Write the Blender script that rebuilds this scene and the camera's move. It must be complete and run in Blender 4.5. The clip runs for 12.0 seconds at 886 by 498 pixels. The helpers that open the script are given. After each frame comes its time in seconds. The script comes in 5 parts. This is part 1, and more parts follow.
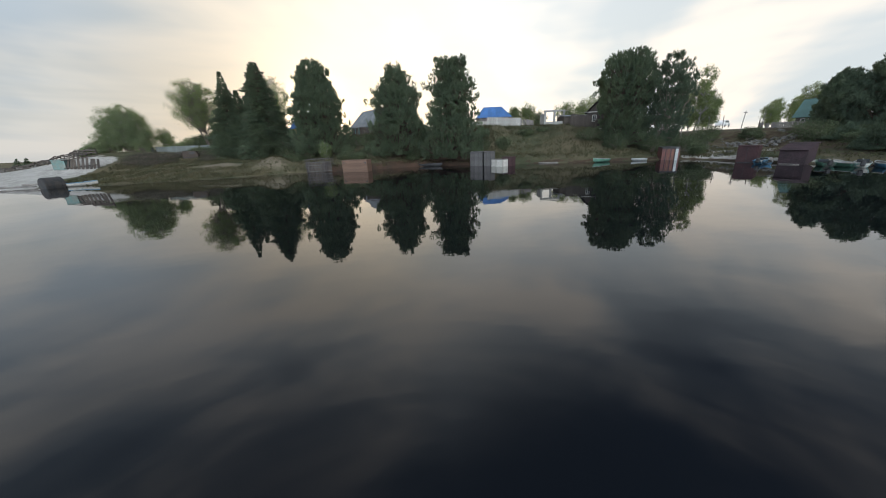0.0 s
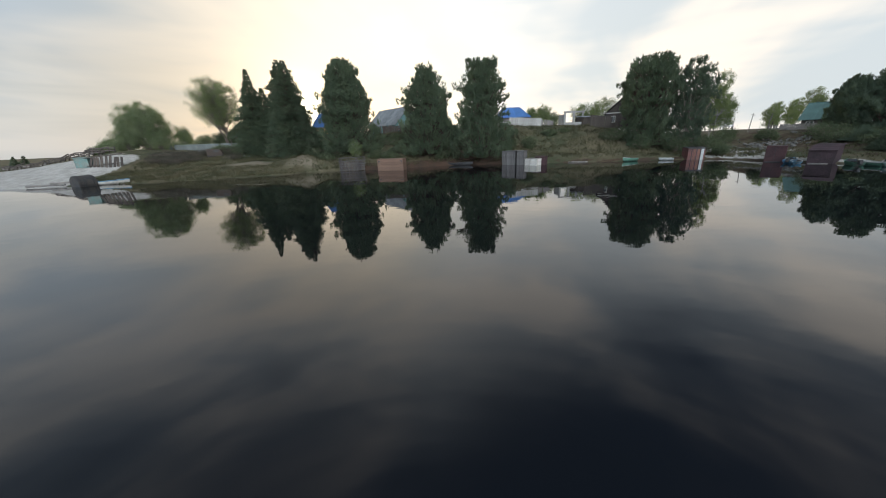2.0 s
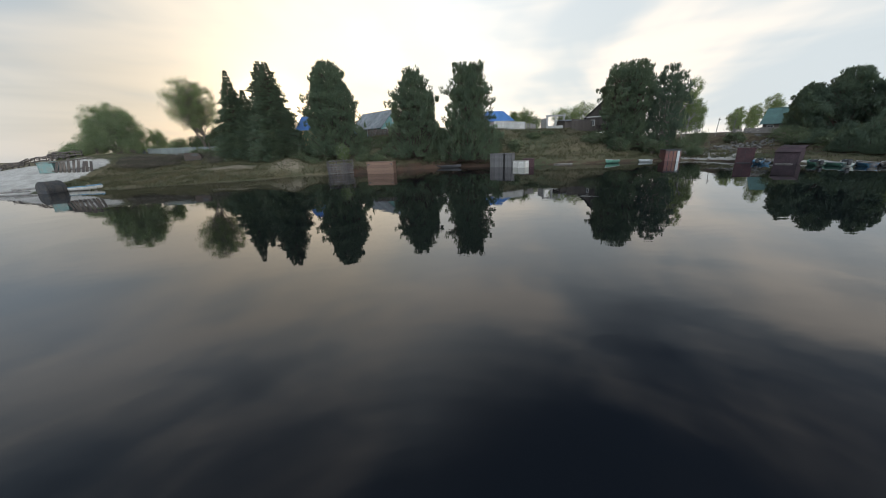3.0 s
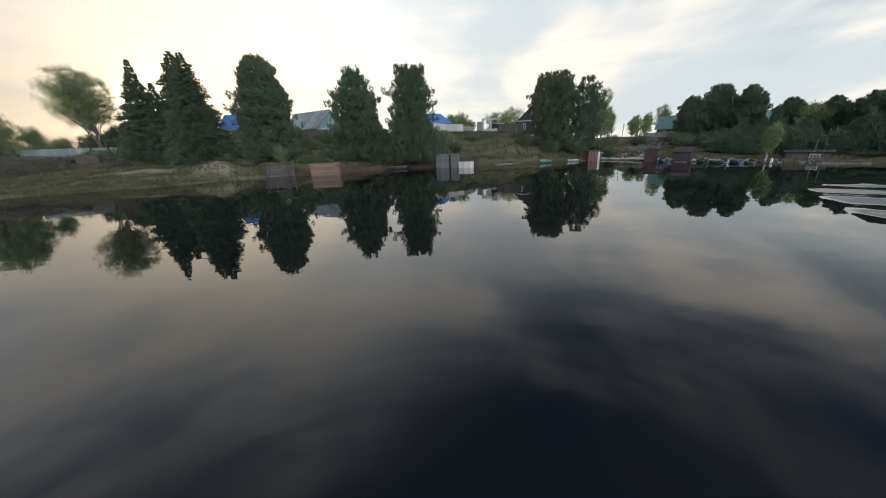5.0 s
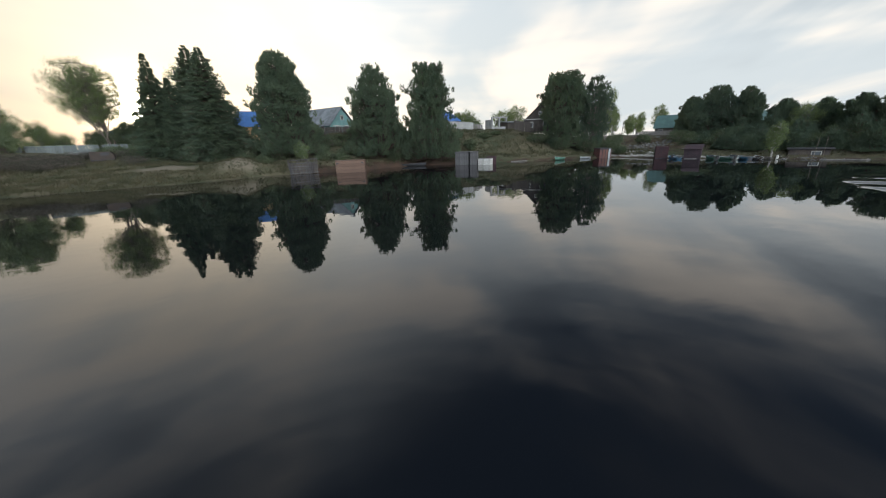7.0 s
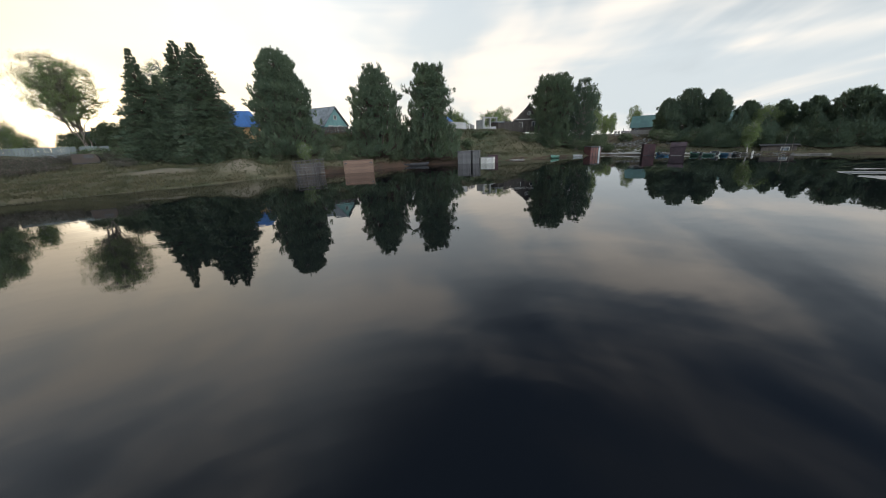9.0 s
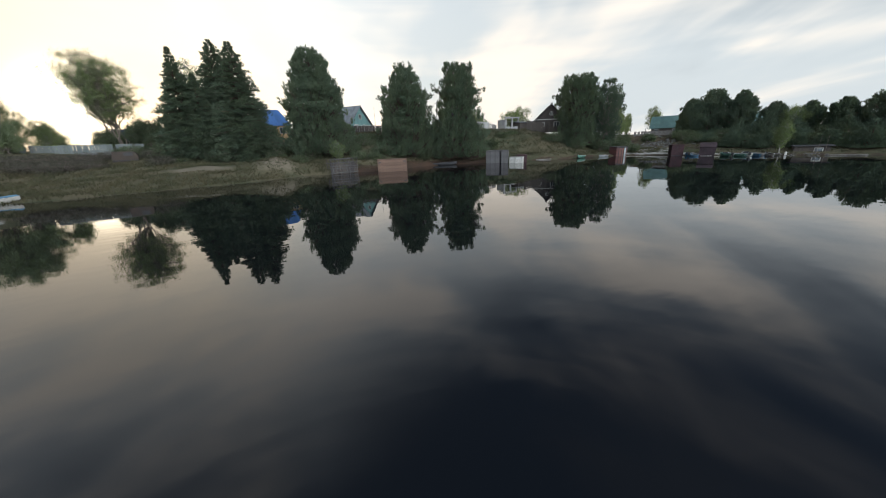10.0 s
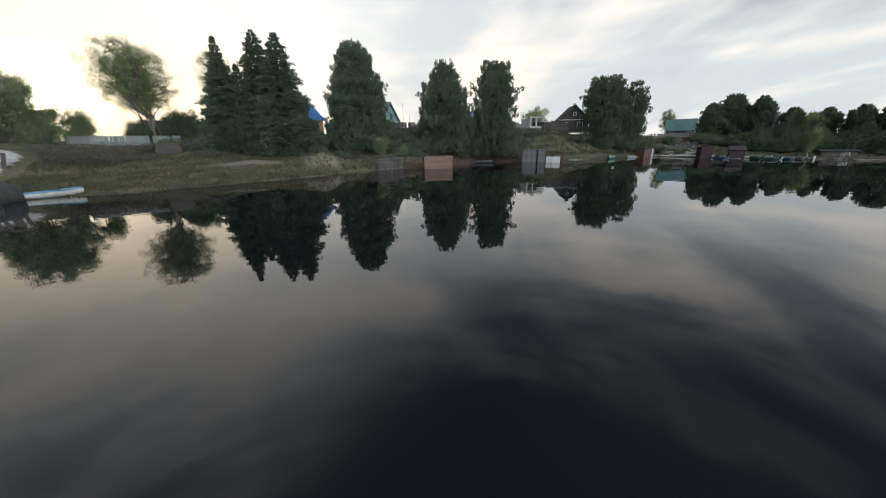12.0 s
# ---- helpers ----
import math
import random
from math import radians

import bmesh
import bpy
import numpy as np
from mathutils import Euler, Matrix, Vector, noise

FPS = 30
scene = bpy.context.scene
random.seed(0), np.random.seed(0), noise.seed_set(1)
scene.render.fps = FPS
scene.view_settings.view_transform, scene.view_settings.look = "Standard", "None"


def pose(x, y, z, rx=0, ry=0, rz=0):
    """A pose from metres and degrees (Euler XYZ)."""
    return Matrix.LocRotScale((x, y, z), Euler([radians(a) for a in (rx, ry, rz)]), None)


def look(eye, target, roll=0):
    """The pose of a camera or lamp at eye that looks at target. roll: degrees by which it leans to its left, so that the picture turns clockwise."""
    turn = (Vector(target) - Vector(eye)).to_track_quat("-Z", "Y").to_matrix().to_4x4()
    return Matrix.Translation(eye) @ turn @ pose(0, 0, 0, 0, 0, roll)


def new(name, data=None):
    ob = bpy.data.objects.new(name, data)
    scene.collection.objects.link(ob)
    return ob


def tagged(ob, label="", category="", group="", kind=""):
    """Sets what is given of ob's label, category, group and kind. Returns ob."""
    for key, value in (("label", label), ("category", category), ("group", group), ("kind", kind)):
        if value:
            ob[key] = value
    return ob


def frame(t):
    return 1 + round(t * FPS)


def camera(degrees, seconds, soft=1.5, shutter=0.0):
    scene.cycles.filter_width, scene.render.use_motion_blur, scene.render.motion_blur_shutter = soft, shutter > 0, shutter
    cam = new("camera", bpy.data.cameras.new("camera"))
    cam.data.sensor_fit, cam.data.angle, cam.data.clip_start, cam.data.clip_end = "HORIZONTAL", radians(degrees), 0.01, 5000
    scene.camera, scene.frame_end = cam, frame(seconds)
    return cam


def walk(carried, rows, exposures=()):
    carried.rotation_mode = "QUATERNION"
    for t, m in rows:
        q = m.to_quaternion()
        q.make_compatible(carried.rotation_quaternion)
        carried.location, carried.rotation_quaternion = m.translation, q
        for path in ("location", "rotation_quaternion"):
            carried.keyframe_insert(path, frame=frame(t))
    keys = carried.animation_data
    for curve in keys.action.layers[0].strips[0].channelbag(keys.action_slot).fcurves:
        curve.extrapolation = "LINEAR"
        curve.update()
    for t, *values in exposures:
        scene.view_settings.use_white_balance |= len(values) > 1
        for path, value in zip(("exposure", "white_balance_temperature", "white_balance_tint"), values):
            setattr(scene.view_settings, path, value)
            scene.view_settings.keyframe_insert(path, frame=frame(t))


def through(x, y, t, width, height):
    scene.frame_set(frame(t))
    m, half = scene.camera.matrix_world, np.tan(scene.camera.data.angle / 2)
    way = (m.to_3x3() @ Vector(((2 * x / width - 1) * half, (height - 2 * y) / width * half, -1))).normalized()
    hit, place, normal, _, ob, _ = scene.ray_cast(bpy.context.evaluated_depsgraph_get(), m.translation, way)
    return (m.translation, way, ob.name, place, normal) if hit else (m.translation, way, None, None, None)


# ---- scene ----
# One plan unit is K metres; all places below are in plan units and pass through K once.
K = 1.25
cam = camera(106.8, 12.0, 1.0)
ROWS = [
    (0.0, -0.01, 0.00, 2.88, 0.01, -17.91, -2.62),
    (0.5, -1.58, -0.27, 2.95, -1.10, -17.96, -2.59),
    (1.0, -3.13, -0.46, 3.01, -1.41, -18.13, -2.49),
    (1.5, -4.57, -0.62, 3.06, -1.68, -18.07, -2.37),
    (2.0, -5.80, -0.71, 3.08, -2.37, -18.07, -2.33),
    (2.5, -6.73, -0.75, 3.08, -3.79, -17.85, -2.37),
    (3.0, -7.39, -0.79, 3.08, -6.29, -17.68, -2.42),
    (3.5, -7.86, -0.83, 3.06, -9.58, -17.86, -2.48),
    (5.5, -10.98, -0.61, 2.97, -19.39, -17.76, -2.19),
    (6.0, -12.31, -0.30, 2.99, -19.12, -18.08, -2.04),
    (6.5, -13.60, -0.05, 2.99, -19.75, -18.05, -2.01),
    (7.0, -14.73, 0.14, 2.99, -21.48, -18.02, -2.12),
    (7.5, -15.78, 0.29, 2.99, -23.43, -17.66, -2.31),
    (9.5, -21.06, 2.43, 3.00, -27.44, -18.20, -2.50),
    (10.0, -22.77, 3.25, 3.00, -26.93, -18.00, -2.25),
    (10.5, -24.42, 4.05, 3.01, -26.97, -18.14, -1.93),
    (11.0, -25.92, 4.81, 3.04, -27.36, -18.11, -1.71),
    (11.5, -27.31, 5.60, 3.07, -28.15, -18.27, -1.44),
    (12.0, -28.62, 6.40, 3.12, -29.24, -18.33, -1.13),
]


def aimed(x, y, z, yaw, pitch, roll):
    turn = Euler((radians(90 + pitch), 0, radians(yaw))).to_matrix().to_4x4()
    return Matrix.Translation((K * x, K * y, K * z)) @ turn @ pose(0, 0, 0, 0, 0, roll)


EXPOSURE = 0.0
walk(cam, [(t, aimed(*row)) for t, *row in ROWS], exposures=[(0.0, EXPOSURE), (12.0, EXPOSURE)])

# ---- world and sun ----
SUN_AZ, SUN_EL = radians(-18.8), radians(5.2)
GAP_AZ, GAP_EL = radians(-5.0), radians(13.0)
GAP_DIR = Vector((math.sin(GAP_AZ) * math.cos(GAP_EL), math.cos(GAP_AZ) * math.cos(GAP_EL), math.sin(GAP_EL)))
SUN_DIR = Vector((math.sin(SUN_AZ) * math.cos(SUN_EL), math.cos(SUN_AZ) * math.cos(SUN_EL), math.sin(SUN_EL)))


class Nodes:
    """A short way to wire shader nodes."""

    def __init__(self, tree):
        self.tree = tree
        tree.nodes.clear()

    def add(self, kind, **settings):
        n = self.tree.nodes.new(kind)
        for key, value in settings.items():
            if key == "operation":
                n.operation = value
            elif key == "blend_type":
                n.blend_type = value
            elif key == "data_type":
                n.data_type = value
        return n

    def link(self, a, b):
        self.tree.links.new(a, b)

    def put(self, socket, value):
        if isinstance(value, bpy.types.NodeSocket):
            self.link(value, socket)
        else:
            socket.default_value = value

    def math(self, op, a, b=0.0, c=0.0, clamp=False):
        n = self.add("ShaderNodeMath", operation=op)
        n.use_clamp = clamp
        for i, v in enumerate((a, b, c)):
            self.put(n.inputs[i], v)
        return n.outputs[0]

    def vec(self, op, a, b=(0, 0, 0)):
        n = self.add("ShaderNodeVectorMath", operation=op)
        self.put(n.inputs[0], a)
        self.put(n.inputs[1], b)
        return n.outputs["Value"] if op == "DOT_PRODUCT" else n.outputs[0]

    def ramp(self, value, lo, hi, a=0.0, b=1.0):
        n = self.add("ShaderNodeMapRange")
        n.interpolation_type = "SMOOTHSTEP"
        for i, v in enumerate((value, lo, hi, a, b)):
            self.put(n.inputs[i], v)
        return n.outputs[0]

    def mix(self, f, a, b, blend="MIX"):
        n = self.add("ShaderNodeMix", data_type="RGBA", blend_type=blend)
        self.put(n.inputs[0], f)
        for s, v in ((n.inputs[6], a), (n.inputs[7], b)):
            self.put(s, v if isinstance(v, bpy.types.NodeSocket) else (*v, 1.0))
        return n.outputs[2]

    def noise(self, vector, scale, detail=3.0, rough=0.55, distort=0.0):
        n = self.add("ShaderNodeTexNoise")
        if vector is not None:
            self.link(vector, n.inputs["Vector"])
        n.inputs["Scale"].default_value = scale
        n.inputs["Detail"].default_value = detail
        n.inputs["Roughness"].default_value = rough
        n.inputs["Distortion"].default_value = distort
        return n.outputs["Fac"]

    def stretch(self, vector, scale, turn=(0, 0, 0), shift=(0, 0, 0)):
        n = self.add("ShaderNodeMapping")
        self.link(vector, n.inputs["Vector"])
        n.inputs["Scale"].default_value = scale
        n.inputs["Rotation"].default_value = turn
        n.inputs["Location"].default_value = shift
        return n.outputs[0]


def build_world():
    world = bpy.data.worlds.new("evening_sky")
    world.use_nodes = True
    scene.world = world
    n = Nodes(world.node_tree)
    sky = n.add("ShaderNodeTexSky")
    sky.sky_type, sky.sun_disc = "NISHITA", False
    sky.sun_elevation, sky.sun_rotation = SUN_EL, SUN_AZ
    sky.air_density, sky.dust_density = 1.0, 2.0
    way = n.add("ShaderNodeTexCoord").outputs["Generated"]
    sep = n.add("ShaderNodeSeparateXYZ")
    n.link(way, sep.inputs[0])
    x, y, z = sep.outputs
    up = n.math("MAXIMUM", z, 0.0)
    # the cloud deck as a flat layer seen in perspective, streaked along the y axis
    lift = n.math("ADD", up, 0.22)
    flat = n.add("ShaderNodeCombineXYZ")
    n.link(n.math("DIVIDE", x, lift), flat.inputs[0])
    n.link(n.math("DIVIDE", y, lift), flat.inputs[1])
    deck = flat.outputs[0]
    streak = n.noise(n.stretch(n.stretch(deck, (1, 1, 1), (0, 0, radians(28))), (1.25, 0.42, 1.0), (0, 0, 0), (0.7, 2.2, 0.0)), 1.0, 4.0, 0.5, 0.6)
    bank = n.noise(n.stretch(way, (1.0, 1.0, 2.6), (0, radians(14), 0), (0.35, 0.1, 0.2)), 2.1, 3.5, 0.5, 0.5)
    near = n.vec("DOT_PRODUCT", way, tuple(SUN_DIR))
    # the overcast's own brightness: warm and bright round the sun, blue-grey away from it
    base = n.mix(n.ramp(near, 0.86, 0.997), (0.955, 0.965, 0.965), (0.76, 0.725, 0.655))
    cloud = n.math("ADD", n.math("MULTIPLY", bank, 0.5), n.math("MULTIPLY", streak, 0.5))
    low = n.math("MULTIPLY", n.ramp(up, 0.36, 0.04), n.ramp(near, 0.25, 0.85))
    lay = n.noise(n.stretch(way, (0.6, 0.6, 8.0), (0, radians(9), 0), (0.2, 0.0, 0.4)), 1.7, 3.0, 0.5, 0.4)
    cloud = n.math("ADD", cloud, n.math("MULTIPLY", n.math("SUBTRACT", lay, 0.5), 0.22))
    cloud = n.math("ADD", cloud, n.math("MULTIPLY", low, 0.06))
    lit = n.mix(n.ramp(cloud, 0.42, 0.60), (0.668, 0.755, 0.843), (1.09, 1.035, 0.985))
    deck_colour = n.mix(1.0, base, lit, "MULTIPLY")
    layer = n.math("MULTIPLY", n.ramp(up, 0.27, 0.10), n.ramp(lay, 0.36, 0.60, 0.45, 1.0))
    west = n.math("MULTIPLY", n.ramp(x, -0.22, -0.74), n.math("ADD", 0.42, n.math("MULTIPLY", layer, 0.58)))
    # a grey bank towards the west, and a warm band along the horizon
    deck_colour = n.mix(1.0, deck_colour, n.mix(west, (1.0, 1.0, 1.0), (0.49, 0.57, 0.645)), "MULTIPLY")
    deck_colour = n.mix(n.math("MULTIPLY", low, 0.45), deck_colour, n.mix(1.0, deck_colour, (1.07, 1.005, 0.90), "MULTIPLY"))
    east = n.math("MULTIPLY", n.ramp(x, 0.05, 0.6), n.ramp(up, 0.6, 0.25))
    deck_colour = n.mix(1.0, deck_colour, n.mix(east, (1.0, 1.0, 1.0), (1.17, 1.12, 1.05)), "MULTIPLY")
    # the sky overhead is darkened so that the near water mirrors a dark tone
    right = n.ramp(x, -3.2, 0.3)
    reach = n.math("ADD", n.math("ADD", up, n.math("ADD", n.math("MULTIPLY", n.math("MAXIMUM", x, 0.0), 0.42), n.math("MULTIPLY", n.math("MINIMUM", x, 0.0), -0.34))), n.math("MULTIPLY", n.math("SUBTRACT", 0.5, cloud), 0.7))
    high = n.ramp(reach, 0.55, 0.93)
    front = n.ramp(y, -0.65, -0.1)
    thick = n.math("MULTIPLY", n.math("MULTIPLY", right, high), front)
    deck_colour = n.mix(1.0, deck_colour, n.mix(thick, (1.0, 1.0, 1.0), (0.118, 0.148, 0.205)), "MULTIPLY")
    # unseen sky behind the camera, raised about sixfold to brighten the bank's near side
    deck_colour = n.mix(1.0, deck_colour, n.mix(n.ramp(y, -0.1, -0.75), (1.0, 1.0, 1.0), (5.9, 6.2, 6.4)), "MULTIPLY")
    clear = n.mix(1.0, sky.outputs[0], (0.10, 0.10, 0.10), "MULTIPLY")
    both = n.mix(0.92, clear, deck_colour)
    # the glow of the veiled sun
    toward = n.math("MAXIMUM", near, 0.0)
    # thin cloud beside the sun lets more of its light through
    gap = n.math("MULTIPLY", n.math("POWER", n.math("MAXIMUM", n.vec("DOT_PRODUCT", way, tuple(GAP_DIR)), 0.0), 14.0), 0.52)
    glow = n.math("ADD", n.math("MULTIPLY", n.math("POWER", toward, 110.0), 0.16), gap)
    # the wide core paints the lens bloom round the disc into the sky
    core = n.math("MULTIPLY", n.math("POWER", toward, 900.0), 4.5)
    disc = n.math("MULTIPLY", n.math("POWER", toward, 12000.0), 60.0)
    shine = n.mix(1.0, (1.0, 0.87, 0.64), n.math("ADD", n.math("ADD", glow, core), disc), "MULTIPLY")
    total = n.mix(1.0, both, shine, "ADD")
    bg = n.add("ShaderNodeBackground")
    n.link(total, bg.inputs[0])
    bg.inputs[1].default_value = 1.0
    out = n.add("ShaderNodeOutputWorld")
    n.link(bg.outputs[0], out.inputs[0])


build_world()
sun_data = bpy.data.lights.new("sun", "SUN")
sun_data.energy, sun_data.angle, sun_data.color = 1.6, radians(1.2), (1.0, 0.80, 0.55)
sun = new("sun", sun_data)
sun.matrix_world = look((0, 0, 60), Vector((0, 0, 60)) - SUN_DIR)

# ---- materials ----
def surface(name, colour, other=None, scale=3.0, rough=0.8, bump=0.15, metal=0.0, detail=4.0, stretch=(1, 1, 1), speck=0.25, where="Object", spec=0.3):
    """A painted or natural surface: two colours in broad patches, finer specks, a little relief."""
    m = bpy.data.materials.new(name)
    m.use_nodes = True
    n = Nodes(m.node_tree)
    out = n.add("ShaderNodeOutputMaterial")
    b = n.add("ShaderNodeBsdfPrincipled")
    n.link(b.outputs[0], out.inputs[0])
    co = n.stretch(n.add("ShaderNodeTexCoord").outputs[where], stretch)
    broad = n.ramp(n.noise(co, scale, detail), 0.35, 0.65)
    small = n.noise(co, scale * 9, 3.0, 0.65)
    col = n.mix(broad, colour, other or [c * 0.7 for c in colour])
    shade = n.ramp(small, 0.25, 0.75, 1.0 - speck, 1.0 + speck)
    rnd = n.add("ShaderNodeObjectInfo").outputs["Random"]
    shade = n.math("MULTIPLY", shade, n.ramp(rnd, 0.0, 1.0, 0.88, 1.1))
    n.link(n.mix(1.0, col, shade, "MULTIPLY"), b.inputs["Base Color"])
    n.link(n.ramp(small, 0.2, 0.8, max(0.02, rough - 0.1), min(1.0, rough + 0.1)), b.inputs["Roughness"])
    b.inputs["Metallic"].default_value = metal
    b.inputs["Specular IOR Level"].default_value = spec
    if bump:
        bp = n.add("ShaderNodeBump")
        bp.inputs["Strength"].default_value = bump
        bp.inputs["Distance"].default_value = 0.05
        n.link(small, bp.inputs["Height"])
        n.link(bp.outputs[0], b.inputs["Normal"])
    return m


def leaf_material(name, dark, light, through=0.35, rough=0.6):
    """Leaves or needles: a colour for each clump, and light that passes through."""
    m = bpy.data.materials.new(name)
    m.use_nodes = True
    n = Nodes(m.node_tree)
    out = n.add("ShaderNodeOutputMaterial")
    rnd = n.add("ShaderNodeNewGeometry").outputs["Random Per Island"]
    co = n.add("ShaderNodeTexCoord").outputs["Object"]
    patch = n.ramp(n.noise(co, 0.45, 3.0), 0.3, 0.7)
    mixed = n.math("ADD", n.math("MULTIPLY", rnd, 0.35), n.math("MULTIPLY", patch, 0.55))
    col = n.mix(mixed, dark, light)
    d = n.add("ShaderNodeBsdfPrincipled")
    n.link(col, d.inputs["Base Color"])
    d.inputs["Roughness"].default_value = rough
    d.inputs["Specular IOR Level"].default_value = 0.12
    t = n.add("ShaderNodeBsdfTranslucent")
    n.link(n.mix(1.0, col, (1.2, 1.25, 0.6), "MULTIPLY"), t.inputs[0])
    mx = n.add("ShaderNodeMixShader")
    mx.inputs[0].default_value = through
    n.link(d.outputs[0], mx.inputs[1])
    n.link(t.outputs[0], mx.inputs[2])
    n.link(mx.outputs[0], out.inputs[0])
    return m


def water_material():
    m = bpy.data.materials.new("lake_water")
    m.use_nodes = True
    n = Nodes(m.node_tree)
    out = n.add("ShaderNodeOutputMaterial")
    b = n.add("ShaderNodeBsdfPrincipled")
    n.link(b.outputs[0], out.inputs[0])
    b.inputs["Base Color"].default_value = (0.0022, 0.0028, 0.0040, 1)
    b.inputs["Roughness"].default_value = 0.012
    b.inputs["IOR"].default_value = 1.5
    co = n.add("ShaderNodeTexCoord").outputs["Object"]
    swell = n.noise(co, 0.22, 2.0, 0.4)
    ripple = n.noise(n.stretch(co, (0.8, 1.6, 1.0)), 1.1, 2.0, 0.45)
    h = n.math("ADD", n.math("MULTIPLY", swell, 1.0), n.math("MULTIPLY", ripple, 0.20))
    bp = n.add("ShaderNodeBump")
    bp.inputs["Strength"].default_value = 1.0
    bp.inputs["Distance"].default_value = 0.011
    n.link(h, bp.inputs["Height"])
    n.link(bp.outputs[0], b.inputs["Normal"])
    return m


def ground_material():
    """Grass, dry grass, sand and red bank soil by the land's own zones."""
    m = bpy.data.materials.new("shore_ground")
    m.use_nodes = True
    n = Nodes(m.node_tree)
    out = n.add("ShaderNodeOutputMaterial")
    b = n.add("ShaderNodeBsdfPrincipled")
    n.link(b.outputs[0], out.inputs[0])
    zone = n.add("ShaderNodeAttribute")
    zone.attribute_name = "zone"
    sep = n.add("ShaderNodeSeparateColor")
    n.link(zone.outputs["Color"], sep.inputs[0])
    co = n.add("ShaderNodeTexCoord").outputs["Object"]
    broad = n.noise(co, 0.12, 4.0, 0.6)
    mid = n.noise(co, 0.8, 4.0, 0.65)
    fine = n.noise(co, 9.0, 3.0, 0.7)
    grass = n.mix(n.ramp(broad, 0.38, 0.62), (0.036, 0.042, 0.024), (0.070, 0.060, 0.038))
    grass = n.mix(n.ramp(mid, 0.5, 0.75), grass, (0.088, 0.074, 0.050))
    soil = n.mix(n.ramp(mid, 0.35, 0.65), (0.052, 0.032, 0.023), (0.036, 0.026, 0.020))
    sand = n.mix(n.ramp(mid, 0.3, 0.7), (0.30, 0.29, 0.275), (0.21, 0.20, 0.19))
    edge = n.math("MULTIPLY", n.math("SUBTRACT", mid, 0.5), 0.9)
    s_sand = n.ramp(n.math("ADD", sep.outputs[0], edge), 0.4, 0.6)
    s_soil = n.ramp(n.math("ADD", sep.outputs[1], edge), 0.4, 0.6)
    col = n.mix(s_sand, n.mix(s_soil, grass, soil), sand)
    dry = n.ramp(n.math("ADD", sep.outputs[2], edge), 0.25, 0.75)
    col = n.mix(dry, col, n.mix(n.ramp(fine, 0.4, 0.6), (0.135, 0.116, 0.088), (0.092, 0.079, 0.060)))
    col = n.mix(1.0, col, n.ramp(fine, 0.2, 0.8, 0.65, 1.25), "MULTIPLY")
    n.link(col, b.inputs["Base Color"])
    b.inputs["Roughness"].default_value = 0.95
    b.inputs["Specular IOR Level"].default_value = 0.1
    bp = n.add("ShaderNodeBump")
    bp.inputs["Strength"].default_value = 0.6
    bp.inputs["Distance"].default_value = 0.12
    n.link(n.math("ADD", mid, n.math("MULTIPLY", fine, 0.4)), bp.inputs["Height"])
    n.link(bp.outputs[0], b.inputs["Normal"])
    return m


WATER = water_material()
GROUND = ground_material()
NEEDLE = leaf_material("cedar_needles", (0.060, 0.084, 0.062), (0.104, 0.132, 0.090), 0.4)
PINE = leaf_material("pine_needles", (0.052, 0.075, 0.062), (0.094, 0.120, 0.090), 0.4)
SPRUCE = leaf_material("spruce_needles", (0.052, 0.074, 0.056), (0.092, 0.116, 0.080), 0.35)
BIRCH = leaf_material("birch_leaves", (0.095, 0.125, 0.065), (0.180, 0.210, 0.115), 0.5)
WILLOW = leaf_material("willow_leaves", (0.095, 0.125, 0.080), (0.185, 0.215, 0.135), 0.45)
BUSH = leaf_material("bush_leaves", (0.046, 0.062, 0.040), (0.088, 0.106, 0.062), 0.35)
DRY = leaf_material("dry_brush", (0.044, 0.042, 0.036), (0.074, 0.068, 0.056), 0.25)
GRASS = leaf_material("grass_blades", (0.040, 0.046, 0.026), (0.092, 0.078, 0.050), 0.3)
BARK = surface("pine_bark", (0.084, 0.051, 0.033), (0.048, 0.036, 0.030), 4.0, 0.9, 0.5)
WHITE_BARK = surface("birch_bark", (0.30, 0.285, 0.26), (0.10, 0.09, 0.085), 2.5, 0.8, 0.3, stretch=(1, 1, 3))
TWIG = surface("grey_twigs", (0.16, 0.13, 0.11), (0.10, 0.085, 0.07), 5.0, 0.9, 0.3)
PLY = surface("tan_boards", (0.100, 0.061, 0.044), (0.072, 0.045, 0.034), 0.9, 0.8, 0.25, stretch=(0.4, 1, 1.5))
GREY_WOOD = surface("weathered_boards", (0.155, 0.142, 0.135), (0.095, 0.090, 0.088), 1.4, 0.9, 0.4, stretch=(1, 1, 0.25))
# the grey boards again in a darker tone
DULL_WOOD = surface("dull_grey_boards", (0.078, 0.074, 0.075), (0.050, 0.048, 0.050), 1.4, 0.9, 0.4, stretch=(1, 1, 0.25))
DARK_WOOD = surface("dark_boards", (0.068, 0.056, 0.048), (0.040, 0.034, 0.032), 1.4, 0.9, 0.4, stretch=(1, 1, 0.3))
WHITE_PAINT = surface("worn_white_paint", (0.34, 0.33, 0.31), (0.24, 0.232, 0.215), 1.2, 0.7, 0.15)
RED_PAINT = surface("rusty_red_paint", (0.095, 0.036, 0.033), (0.060, 0.034, 0.032), 1.3, 0.75, 0.25)
FENCE_TEAL = surface("faded_blue_grey_boards", (0.095, 0.108, 0.106), (0.066, 0.074, 0.073), 1.2, 0.85, 0.3, stretch=(1, 1, 0.3))
